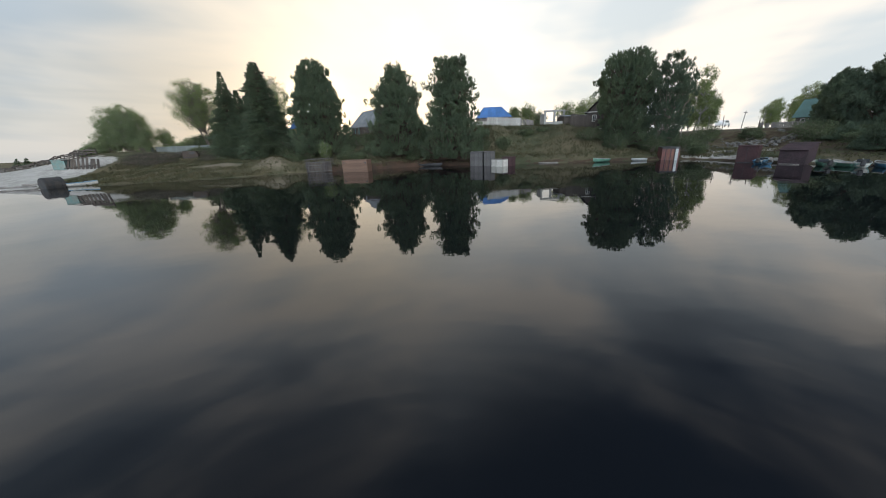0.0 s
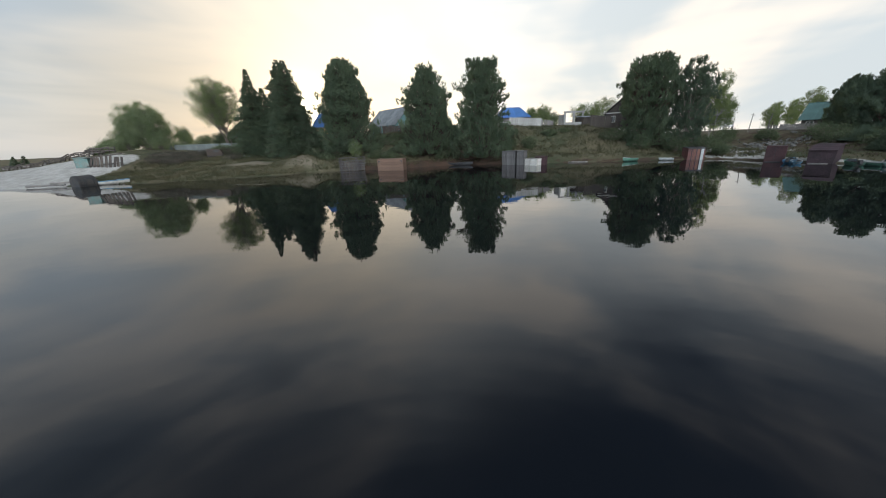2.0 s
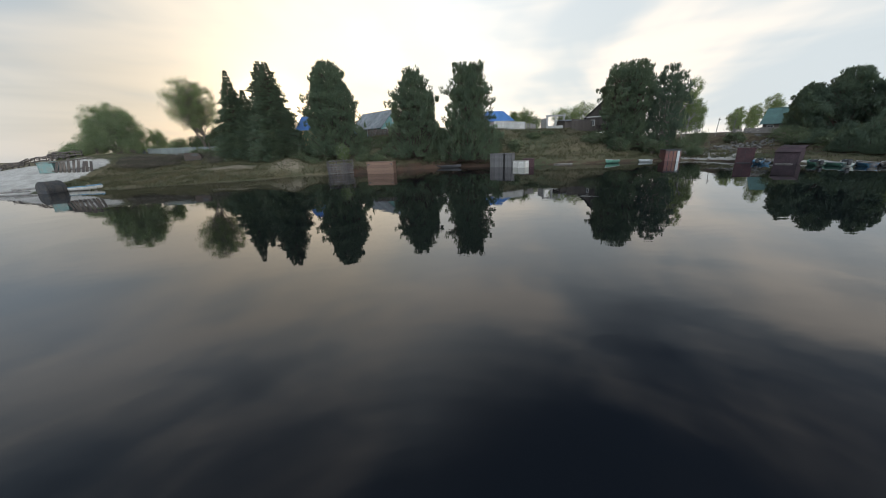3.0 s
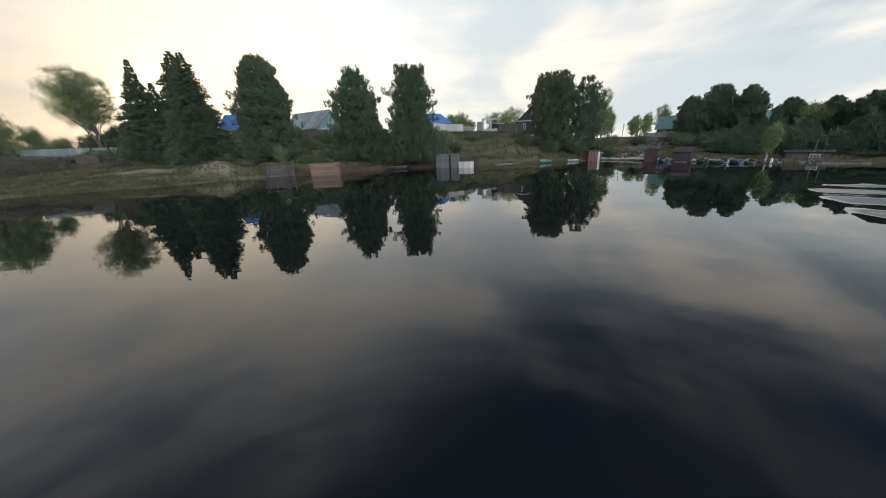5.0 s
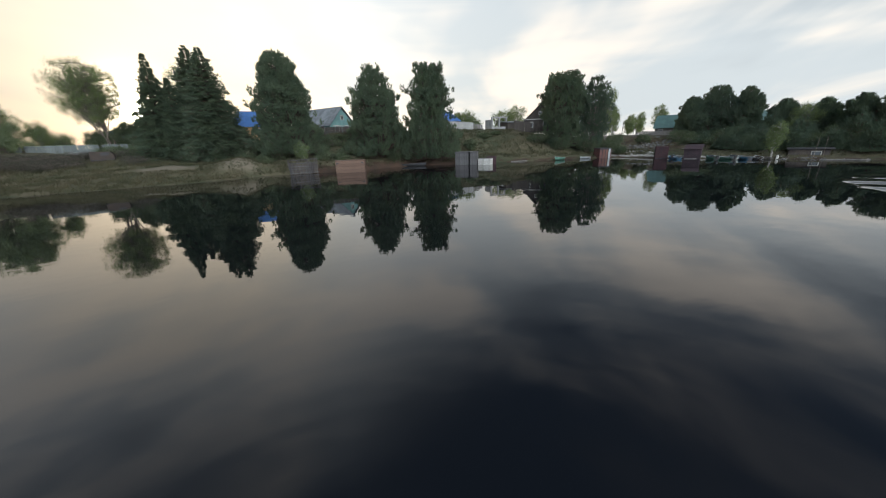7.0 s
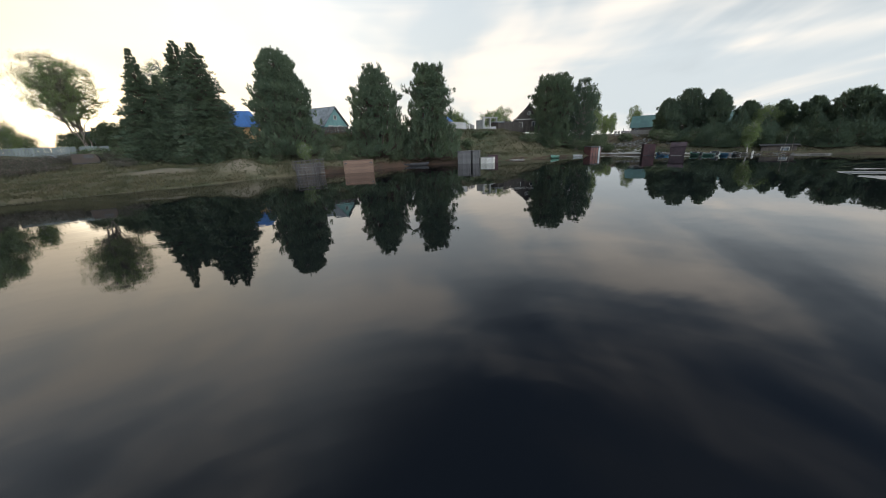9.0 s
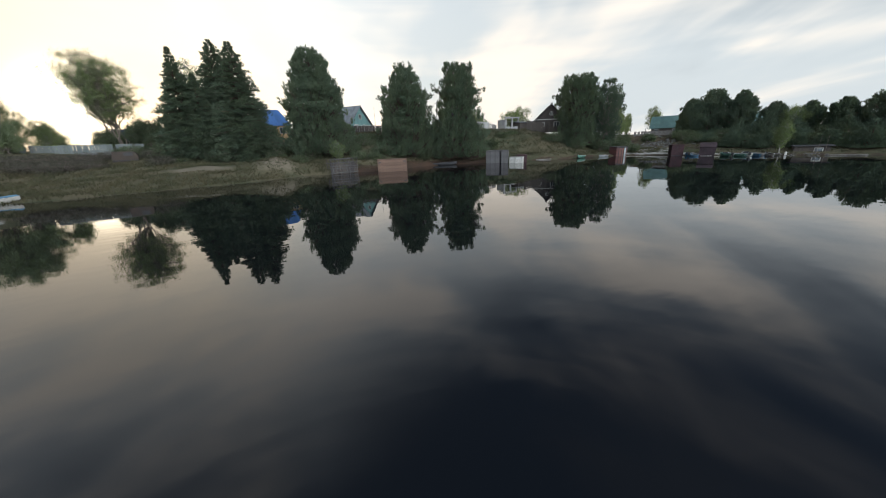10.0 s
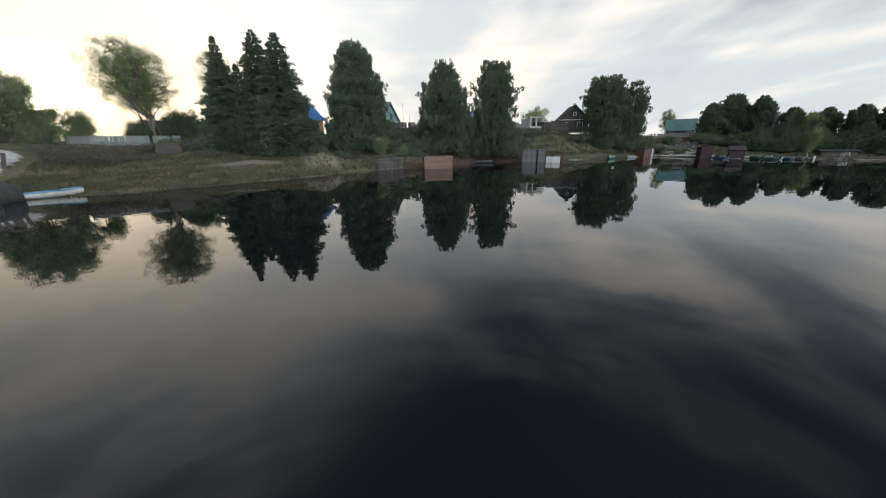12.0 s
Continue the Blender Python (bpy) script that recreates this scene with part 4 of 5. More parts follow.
# ---- buildings ----
def house(name, x, y, turn, length, width, wall, ridge, roof_mat, wall_mat, label, base=None, overhang=0.35, windows=(), gable_mat=None, chimney=None, hip=0.0, eaves=False, balcony=False):
    """A gabled house, its ridge along its own x. wall and ridge: heights of eaves and ridge over the lake, in plan units; the rest too."""
    z = (min(ground_at(x, y), wall - 1.6) if base is None else base)
    root = thing(name, x, y, turn, z - 0.1, label, "house")
    L, W, h, r, o = length * K, width * K, (wall - z + 0.1) * K, (ridge - z + 0.1) * K, overhang * K
    t = 0.16
    for s in (-1, 1):
        part("wall", boxed(0, s * (W / 2 - t / 2), 0, L, t, h, bevel=0.01), wall_mat, root)
        bm = bmesh.new()
        top = r if not hip else h + 0.02
        prism(bm, [(-W / 2 + t, 0), (W / 2 - t, 0), (W / 2 - t, h), (0, top - 0.12 * (not hip)), (-W / 2 + t, h)], t)
        bm.transform(Matrix.Translation((s * (L / 2 - t / 2) + t / 2, 0, 0)) @ pose(0, 0, 0, 0, 0, 90))
        part("gable", bm, gable_mat or wall_mat, root)
    slope = math.atan2(r - h, W / 2)
    run = math.hypot(W / 2, r - h) + o
    count = max(6, int((L + 2 * o) / 0.9))
    for s in (-1, 1):
        a, b = L / 2 + o, L / 2 + o - hip * K
        low_y, low_z = s * (W / 2 + o * math.cos(slope)), h - o * math.sin(slope)
        for k in range(count):
            bm = bmesh.new()
            u0, u1 = k / count, (k + 1) / count - 0.0015
            q = [bm.verts.new(p) for p in ((-a + 2 * a * u0, low_y, low_z), (-a + 2 * a * u1, low_y, low_z), (-b + 2 * b * u1, 0, r + 0.02), (-b + 2 * b * u0, 0, r + 0.02))]
            f = bm.faces.new(q if s < 0 else q[::-1])
            ex = bmesh.ops.extrude_face_region(bm, geom=[f])
            bmesh.ops.translate(bm, verts=[v for v in ex["geom"] if isinstance(v, bmesh.types.BMVert)], vec=(0, 0, 0.04 + 0.02 * (k % 2)))
            bmesh.ops.recalc_face_normals(bm, faces=bm.faces)
            part("roof_sheet", bm, roof_mat, root)
        if hip:
            bm = bmesh.new()
            e = W / 2 + o * math.cos(slope)
            q = [bm.verts.new(p) for p in ((s * a, -e, low_z), (s * a, e, low_z), (s * b, 0, r + 0.02))]
            bm.faces.new(q)
            ex = bmesh.ops.extrude_face_region(bm, geom=list(bm.faces))
            bmesh.ops.translate(bm, verts=[v for v in ex["geom"] if isinstance(v, bmesh.types.BMVert)], vec=(0, 0, 0.05))
            bmesh.ops.recalc_face_normals(bm, faces=bm.faces)
            part("roof", bm, roof_mat, root)
    part("ridge_cap", rod(bmesh.new(), (-L / 2 - o + hip * K, 0, r + 0.07), (L / 2 + o - hip * K, 0, r + 0.07), 0.07, 0.07, 6), roof_mat, root)
    for side, u, zc, w, hh in windows:
        # side f: the long front wall; e: the gable end at +x; w: the one at -x
        win = new("window")
        win.parent = root
        zz = (zc - z + 0.1) * K
        if side == "f":
            win.matrix_basis = pose(u * K, -W / 2 - 0.01, zz)
        elif side == "e":
            win.matrix_basis = pose(L / 2 + 0.01, u * K, zz, 0, 0, 90)
        else:
            win.matrix_basis = pose(-L / 2 - 0.01, u * K, zz, 0, 0, -90)
        w, hh = w * K, hh * K
        part("pane", boxed(0, 0.0, 0, w, 0.03, hh), GLASS, win)
        fr = bmesh.new()
        for sx in (-1, 1):
            block(fr, sx * w / 2, -0.02, -0.06, 0.12, 0.08, hh + 0.12)
        block(fr, 0, -0.02, -0.08, w - 0.12, 0.08, 0.1)
        block(fr, 0, -0.02, hh - 0.02, w - 0.12, 0.08, 0.1)
        block(fr, 0, -0.02, 0.03, 0.07, 0.06, hh - 0.06)
        part("frame", fr, WHITE_PAINT, win)
    if eaves:
        part("eave_board", boxed(L / 2 + 0.05, 0, h - 0.12, 0.06, W + 2 * o, 0.2, bevel=0.01), WHITE_PAINT, root, "white eave board")
    if balcony:
        porch = part("balcony", boxed(L / 2 + 0.6, 0, h - 1.25, 1.2, W + 0.3, 0.14, bevel=0.01), WHITE_PAINT, root, "white painted balcony across the gable")
        part("top_rail", boxed(L / 2 + 1.15, 0, h - 0.35, 0.08, W + 0.3, 0.08), WHITE_PAINT, porch)
        for k in range(17):
            part("baluster", boxed(L / 2 + 1.15, (k / 16 - 0.5) * (W + 0.2), h - 1.12, 0.05, 0.11, 0.78), WHITE_PAINT, porch)
    if chimney:
        cx, ch = chimney
        part("chimney", boxed(cx * K, 0.25 * K, r - 0.6, 0.45, 0.45, 0.6 + ch * K, bevel=0.02), CONCRETE, root)
    return root


house("house", -11.0, 62.8, -52, 9.0, 5.4, 6.25, 8.85, GREY_ROOF, TEAL, "teal-painted wooden house with grey gabled roof on the hill", base=4.6, windows=[("e", -1.1, 5.3, 0.8, 0.8), ("e", 0.9, 5.3, 0.8, 0.8), ("e", 0.0, 7.0, 0.6, 0.6), ("f", 2.8, 5.2, 0.8, 0.8), ("f", 0.8, 5.2, 0.8, 0.8)], balcony=True)
house("house", -21.4, 58.6, 8, 4.3, 4.2, 6.2, 8.1, BLUE_ROOF, YELLOW, "ochre plank house with bright blue sheet roof behind the spruces", hip=1.0, windows=[("f", 1.2, 5.0, 0.7, 0.7)])
house("house", -36.6, 60.4, 6, 4.0, 2.6, 4.8, 5.9, DULL_BLUE, GREY_WOOD, "low grey garden house with dull blue sheet roof behind the birch", windows=[("f", 0.6, 4.1, 0.6, 0.5), ("f", -1.1, 4.1, 0.6, 0.5)])
house("house", 9.3, 59.4, 0, 5.0, 4.0, 6.6, 8.05, BLUE_ROOF, GREY_WOOD, "low house with blue hipped sheet roof behind a white fence", hip=1.3, windows=[("f", 0.8, 5.4, 0.8, 0.6)])
house("house", 25.6, 52.6, -126, 5.2, 5.0, 6.2, 8.6, DARK_ROOF, DARK_WOOD, "dark timber cottage with steep gable and white eaves", base=4.1, windows=[("e", 1.0, 4.9, 0.9, 0.8), ("e", -1.4, 4.9, 0.5, 0.8), ("e", 0.0, 6.9, 0.5, 0.5)], eaves=True, chimney=(0.6, 0.5))
house("house", 51.6, 46.0, -62, 4.8, 5.0, 4.2, 6.25, GREEN_ROOF, DARK_WOOD, "long dark house under a green sheet roof", base=2.8, windows=[("f", 1.6, 3.2, 0.7, 0.6), ("f", -1.5, 3.2, 0.7, 0.6)])
house("house", 56.5, 32.5, -30, 6.5, 4.5, 4.3, 5.9, GREEN_ROOF, TEAL, "green-roofed house half hidden behind pines", base=2.6, windows=[("f", -1.0, 3.3, 0.8, 0.7)])


def concrete_frame():
    """An unfinished wall of pale blocks with two empty window openings."""
    root = thing("block_wall", 17.9, 53.8, 0, 4.6, "unfinished pale block wall with two empty window openings", "wall")
    w, h = 3.1 * K, 2.0 * K
    for x, z, sx, sz in [(-w / 2 + 0.16, 0, 0.32, h), (0, 0, 0.36, h), (w / 2 - 0.16, 0, 0.32, h)]:
        part("pier", boxed(x, 0, z, sx, 0.3, sz, bevel=0.02), CONCRETE, root)
    part("lintel", boxed(0, 0, h, w + 0.2, 0.34, 0.3, bevel=0.02), CONCRETE, root)
    for s in (-1, 1):
        part("parapet", boxed(s * w * 0.25, 0, 0, w / 2 - 0.4, 0.28, 0.75, bevel=0.02), CONCRETE, root)
    part("side_wall", boxed(-w / 2 + 0.15, 1.5, 0, 0.28, 2.6, h * 0.9, bevel=0.02), CONCRETE, root)


concrete_frame()


# ---- fences ----
def board_fence(x0, y0, x1, y1, top0, top1, foot, material, label, step=0.16, gap=0.015, ragged=0.0, name="fence", seed=1):
    """A fence of upright boards between two plan points, on two rails."""
    rng = random.Random(seed)
    ax, ay, bx, by = x0 * K, y0 * K, x1 * K, y1 * K
    length = math.hypot(bx - ax, by - ay)
    turn = math.degrees(math.atan2(by - ay, bx - ax))
    low = min(foot, top0, top1)
    root = new(name)
    root.empty_display_size = 0.2
    root.matrix_basis = pose(ax, ay, low * K, 0, 0, turn)
    tagged(root, label, "fence")
    n = max(3, int(length / step))
    meshes = []
    for v in range(3):
        bm = boxed(0, 0, 0, step - gap, 0.03, 1.0, bevel=0.004)
        me = bpy.data.meshes.new("board")
        bm.to_mesh(me)
        bm.free()
        me.materials.append(material)
        meshes.append(me)
    for i in range(n):
        u = (i + 0.5) / n
        h = (top0 + (top1 - top0) * u - low) * K - rng.uniform(0, ragged)
        if ragged and rng.random() < 0.06:
            continue
        ob = new("board", meshes[i % 3])
        ob.parent = root
        ob.matrix_basis = pose(length * u, rng.uniform(-0.012, 0.012), 0, 0, rng.uniform(-1, 1) * (0.6 + 3 * ragged), 0) @ Matrix.Diagonal((1, 1, max(0.2, h), 1))
    for z in (0.3, 0.75):
        bm = bmesh.new()
        rod(bm, (0, 0.05, (top0 - low) * K * z), (length, 0.05, (top1 - low) * K * z), 0.03, 0.03, 4)
        part("rail", bm, material, root)
    return root


board_fence(5.2, 53.8, 7.6, 53.7, 5.75, 5.65, 4.2, WHITE_PAINT, "bright white sheet fence by the blue-roofed house", 0.5)
board_fence(7.6, 53.7, 12.7, 53.7, 6.25, 5.95, 4.4, CONCRETE, "pale grey corrugated sheet fence on the hilltop", 0.42)
board_fence(12.7, 53.7, 14.9, 54.4, 5.85, 5.6, 4.6, GREY_WOOD, "weathered grey board fence", 0.2, ragged=0.1)
board_fence(-13.5, 55.5, -3.0, 54.5, 5.75, 5.75, 4.0, DARK_WOOD, "dark board fence along the hilltop", 0.24, ragged=0.08)
board_fence(-45.5, 54.0, -35.0, 55.0, 4.2, 4.15, 2.8, FENCE_TEAL, "weathered blue-grey board fence behind the spit", 0.3, ragged=0.05)
board_fence(19.7, 52.0, 22.0, 50.0, 6.1, 5.6, 4.1, DARK_WOOD, "dark board shed wall beside the cottage", 0.22)
board_fence(22.0, 48.9, 30.5, 48.6, 4.95, 4.85, 3.9, DARK_WOOD, "dark low fence before the cottage", 0.24, ragged=0.06)
board_fence(44.5, 48.0, 48.6, 41.0, 3.55, 3.55, 2.5, GREY_WOOD, "grey fence before the green-roofed house", 0.26, ragged=0.08)


def roof_shed(x, y, turn, sx, sy, top, label):
    root = thing("shed", x, y, turn, None, label, "shed")
    h = (top - ground_at(x, y)) * K
    part("wall", boxed(0, 0, -0.3, sx * K, sy * K, h + 0.1, bevel=0.02), DARK_WOOD, root)
    part("roof", boxed(0, 0, h - 0.2, sx * K + 0.5, sy * K + 0.5, 0.14, bevel=0.02, tilt=5), GREY_ROOF, root)


roof_shed(20.9, 54.6, 5, 3.6, 2.6, 6.1, "low dark shed with a flat grey roof")
roof_shed(-38.6, 53.0, 10, 2.2, 1.8, 3.3, "small grey hut behind the spit")
roof_shed(-17.6, 56.6, -20, 2.0, 1.8, 5.6, "low red-brown shed beside the ochre house")


# ---- boathouses and boxes at the water ----
def plank_wall(parent, ax, ay, bx, by, z0, height, material, n, rng, upright=True, thick=0.045, skip=()):
    """A wall of boards from a to b in the parent's own metres."""
    length, turn = math.hypot(bx - ax, by - ay), math.degrees(math.atan2(by - ay, bx - ax))
    size = (length if upright else height) / n
    bm = boxed(0, 0, 0, size - 0.012, thick, height, bevel=0.006) if upright else boxed(0, 0, 0, length, thick, size - 0.012, bevel=0.006)
    me = bpy.data.meshes.new("board")
    bm.to_mesh(me)
    bm.free()
    me.materials.append(material)
    for i in range(n):
        if i in skip:
            continue
        ob = new("board", me)
        ob.parent = parent
        u = (i + 0.5) / n
        if upright:
            ob.matrix_basis = pose(ax + (bx - ax) * u, ay + (by - ay) * u, z0 + rng.uniform(-0.03, 0.03), 0, rng.uniform(-0.5, 0.5), turn)
        else:
            ob.matrix_basis = pose((ax + bx) / 2, (ay + by) / 2, z0 + size * i + 0.006, rng.uniform(-0.6, 0.6), 0, turn)


def box_house(name, ax, ay, bx, by, depth, top, material, label, boards=12, upright=True, roof=None, seed=1, tilt=0.0, skip=(), slots=False, lean=0.0):
    """A small boathouse whose front runs from a to b (plan units) at the waterline."""
    rng = random.Random(seed)
    w, d, h = math.hypot(bx - ax, by - ay) * K, depth * K, top * K
    turn = math.degrees(math.atan2(by - ay, bx - ax))
    root = new(name)
    root.empty_display_size = 0.2
    root.matrix_basis = pose(ax * K, ay * K, 0, tilt, lean, turn)
    tagged(root, label, "boathouse", "boathouses on the shore")
    z0 = -0.35
    plank_wall(root, 0, 0, w, 0, z0, h - z0, material, boards, rng, upright, skip=skip)
    plank_wall(root, 0, d, 0, 0.05, z0, h - z0, material, max(4, int(boards * d / w)), rng, upright)
    plank_wall(root, w, 0.05, w, d, z0, h - z0, material, max(4, int(boards * d / w)), rng, upright)
    part("back_wall", boxed(w / 2, d, z0, w, 0.06, h - z0), material, root)
    part("roof", boxed(w / 2, d / 2, h, w + 0.12, d + 0.12, 0.07, bevel=0.015, tilt=1.5), roof or material, root)
    if slots:
        # black plates stand in for the dark inside of the corner holes
        for x in (0.32, w - 0.32):
            bm = boxed(x, -0.028, h - 0.34, 0.34, 0.02, 0.12, bevel=0.004)
            block(bm, x + (0.13 if x > w / 2 else -0.13), -0.028, h - 0.52, 0.07, 0.02, 0.18)
            part("hinge", bm, BLACK, root, "black plate as a dark corner hole")
        part("batten", boxed(w / 2, -0.045, h * 0.52, w, 0.05, 0.07, bevel=0.01), material, root)
    return root


box_house("boathouse", -11.6, 40.7, -8.45, 39.8, 1.1, 1.32, PLY, "low tan board boathouse with black corner holes, standing in the water", 5, False, slots=True, seed=3)
box_house("boathouse", 3.82, 41.6, 6.0, 39.65, 0.9, 1.62, DULL_WOOD, "weathered grey upright-board boathouse in the water", 13, True, DULL_WOOD, seed=4, skip=(8,))
box_house("boathouse", 6.08, 39.45, 7.1, 38.1, 0.9, 0.74, WHITE_PAINT, "white-painted box with a dark seam at the water's edge", 2, True, GREY_WOOD, seed=5)
box_house("boathouse", 7.25, 39.2, 8.3, 38.6, 1.2, 0.92, RUST, "dark red-brown metal box behind the white one", 4, True, RUST, seed=6)


def striped_boathouse():
    """Red sheet boathouse with one white sheet."""
    root = box_house("boathouse", 24.25, 36.9, 25.8, 36.36, 1.8, 1.3, RED_PAINT, "dark red corrugated boathouse with one pale sheet", 7, True, DARK_ROOF, seed=7)
    w = math.hypot(1.55, 0.54) * K
    part("white_sheet", boxed(w * 0.83, -0.04, -0.3, w * 0.16, 0.04, 1.3 * K + 0.28, bevel=0.006), FENCE_GREY, root, "worn pale grey sheet")
    for x, wide in ((0.36, 0.09), (0.61, 0.11)):
        part("orange_strip", boxed(w * x, -0.034, -0.3, w * wide, 0.03, 1.3 * K + 0.1, bevel=0.004), ORANGE, root, "faded orange-brown strip")
    # black strip stands in for the shade under the roof edge
    part("dark_gap", boxed(w * 0.5, -0.05, 1.3 * K - 0.16, w * 0.98, 0.06, 0.12), BLACK, root)
    for x in (0.20, 0.49, 0.72):
        part("rib", boxed(w * x, -0.035, -0.3, 0.07, 0.05, 1.3 * K + 0.25), DARK_ROOF, root)


striped_boathouse()


def steel_box():
    """A leaning rust-brown steel boathouse."""
    root = new("boathouse")
    root.matrix_basis = pose(26.85 * K, 30.5 * K, 0, 0, 0, -50)
    tagged(root, "rust-brown steel sheet boathouse standing in the shallows", "boathouse", "boathouses on the shore")
    w, d, h = 1.4 * K, 1.9 * K, 1.45 * K
    bm = bmesh.new()
    prism(bm, [(0.0, -0.4), (w - 0.03, -0.4), (w, h - 0.02), (0.0, h + 0.02)], d)
    bmesh.ops.bevel(bm, geom=list(bm.edges), offset=0.03, segments=2, affect="EDGES")
    part("shell", bm, RUST, root)
    part("rim", boxed(w / 2, -0.03, h - 0.06, w + 0.06, 0.06, 0.09, bevel=0.015, lean=1.5), RUST, root)
    part("door_seam", boxed(w * 0.48, -0.02, 0.05, 0.04, 0.04, h - 0.25), DARK_ROOF, root)
    part("sill", boxed(w * 0.46, -0.05, 0.0, w * 0.8, 0.1, 0.08, bevel=0.01), DARK_ROOF, root)


steel_box()


def barrel_boathouse():
    """A plum-brown boathouse with a rounded sheet roof."""
    root = new("boathouse")
    root.matrix_basis = pose(27.7 * K, 27.5 * K, 0, 0, 0, -64)
    tagged(root, "plum-brown sheet boathouse with rounded roof on the shore", "boathouse", "boathouses on the shore")
    w, d, low, tall = 1.68 * K, 1.9 * K, 1.1 * K, 1.6 * K
    part("front_wall", prism(bmesh.new(), [(0.04, -0.3), (w - 0.10, -0.3), (w, low), (-0.02, low)], 0.07), PLUM, root)
    for x in (0.06, w - 0.16):
        bm = bmesh.new()
        prism(bm, [(0, -0.3), (d, -0.3), (d, tall - 0.05), (0, low)], 0.06)
        bm.transform(pose(x + 0.03, 0.07, 0, 0, 0, 90))
        part("side_wall", bm, PLUM, root)
    n = 9
    for i in range(n):
        bm = bmesh.new()
        a0, a1 = i / n * 1.25, (i + 1) / n * 1.25 - 0.01
        prism(bm, [(-0.06, 0.0), (w + 0.04, 0.0), (w + 0.04, 0.05), (-0.06, 0.05)], (d + 0.4) / n - 0.012)
        u = (i + 0.0) / n
        rise = (tall - low) * math.sin(u * 1.5)
        slope = math.degrees(math.atan2((tall - low) * 1.5 * math.cos((u + 0.5 / n) * 1.5), d + 0.4))
        bm.transform(pose(0, -0.2 + (d + 0.4) * u, low + rise, slope, 0, 0))
        part("roof_sheet", bm, PLUM, root)
    part("door", boxed(w * 0.44, -0.03, -0.25, w * 0.5, 0.05, low + 0.1, bevel=0.01), PLUM, root)
    part("threshold", boxed(w * 0.45, -0.15, 0.02, w * 0.7, 0.3, 0.06, bevel=0.01), GREY_WOOD, root)


barrel_boathouse()


# ---- boats ----
def boat(name, x, y, turn, length, beam, depth, hull, inner, label, z=0.0, cabin=False, seats=2, trim=None, roll=0.0, group="boats on the shore", nose=0.3):
    """An open boat in metres: a shell of ribs, with gunwale, thwarts and perhaps a windscreen."""
    root = thing(name, x, y, turn, z, label, "boat", group, tilt=roll)
    stations = 13

    def half(u):
        return beam / 2 * (1 - max(0, (u - 0.45) / 0.55) ** 2.2) * (0.86 + 0.14 * min(1, u / 0.3))

    def rib(u, inset, lift):
        b = max(0.012, half(u) - inset)
        sheer = depth * (1 + nose * u ** 2.5)
        keel = depth * 0.55 * max(0, (u - 0.7) / 0.3) ** 2
        xx = length * (u - 0.5)
        return [(xx, -b, sheer), (xx, -b * 0.92, sheer * 0.55), (xx, -b * 0.6, keel + 0.06 + lift), (xx, 0, keel + lift), (xx, b * 0.6, keel + 0.06 + lift), (xx, b * 0.92, sheer * 0.55), (xx, b, sheer)]

    def shell(inset, lift, flip):
        bm = bmesh.new()
        rows = [[bm.verts.new(p) for p in rib(i / (stations - 1), inset, lift)] for i in range(stations)]
        for a, b in zip(rows, rows[1:]):
            for i in range(6):
                q = (a[i], a[i + 1], b[i + 1], b[i])
                bm.faces.new(q[::-1] if flip else q)
        bm.faces.new(rows[0] if flip else rows[0][::-1])
        for f in bm.faces:
            f.smooth = True
        return bm

    part("hull", shell(0, 0, True), hull, root)
    part("inner_hull", shell(0.035, 0.035, False), inner, root)
    for s in (-1, 1):
        pts = [(length * (u - 0.5), s * half(u), depth * (1 + nose * u ** 2.5) + 0.015) for u in np.linspace(0, 1, 11)]
        part("gunwale", bent_rail(pts, 0.035), trim or hull, root)
    for i in range(seats):
        u = 0.22 + 0.3 * i
        part("thwart", boxed(length * (u - 0.5), 0, depth * 0.62, 0.24, 2 * half(u) - 0.09, 0.035, bevel=0.006), inner, root)
    if cabin:
        ws = bmesh.new()
        block(ws, length * 0.12, 0, depth * 1.05, 0.04, beam * 0.7, depth * 0.55, tilt=0, lean=-28)
        part("windscreen", ws, GLASS, root)
        bm = bmesh.new()
        u0 = 0.62
        rows = []
        for u in (0.62, 0.75, 0.88, 0.97):
            b = half(u)
            zz = depth * (1 + nose * u ** 2.5) + 0.03
            rows.append([bm.verts.new((length * (u - 0.5), yy, zz + 0.09 * (1 - (yy / (b + 0.01)) ** 2))) for yy in (-b, -b / 2, 0, b / 2, b)])
        for a, b in zip(rows, rows[1:]):
            for i in range(4):
                bm.faces.new((a[i], b[i], b[i + 1], a[i + 1]))
        part("foredeck", bm, trim or hull, root)
        part("outboard_motor", boxed(-length / 2 - 0.12, 0, depth * 0.5, 0.32, 0.3, depth * 1.1, bevel=0.07), BLACK, root)
    return root


boat("rowing_boat", -1.05, 44.4, -28, 4.1, 1.35, 0.48, BLACK, DARK_WOOD, "black flat-bottomed rowing boat moored at the bank", -0.08, trim=BLACK)
boat("rowing_boat", 18.3, 38.3, 200, 2.7, 1.05, 0.40, GREEN_PAINT, WHITE_PAINT, "small green and white dinghy drawn up on the bank", -0.02, trim=FENCE_GREY, roll=6, nose=0.6)
boat("rowing_boat", 22.2, 37.6, 170, 1.9, 0.85, 0.32, FENCE_GREY, DARK_WOOD, "small grey dinghy lying in the shallows", -0.03)
boat("motor_boat", 27.6, 28.7, 30, 2.4, 1.0, 0.42, BLUE_PAINT, BLUE_PAINT, "bright blue motor boat moored between boathouses", -0.05, cabin=True, trim=BLUE_PAINT)
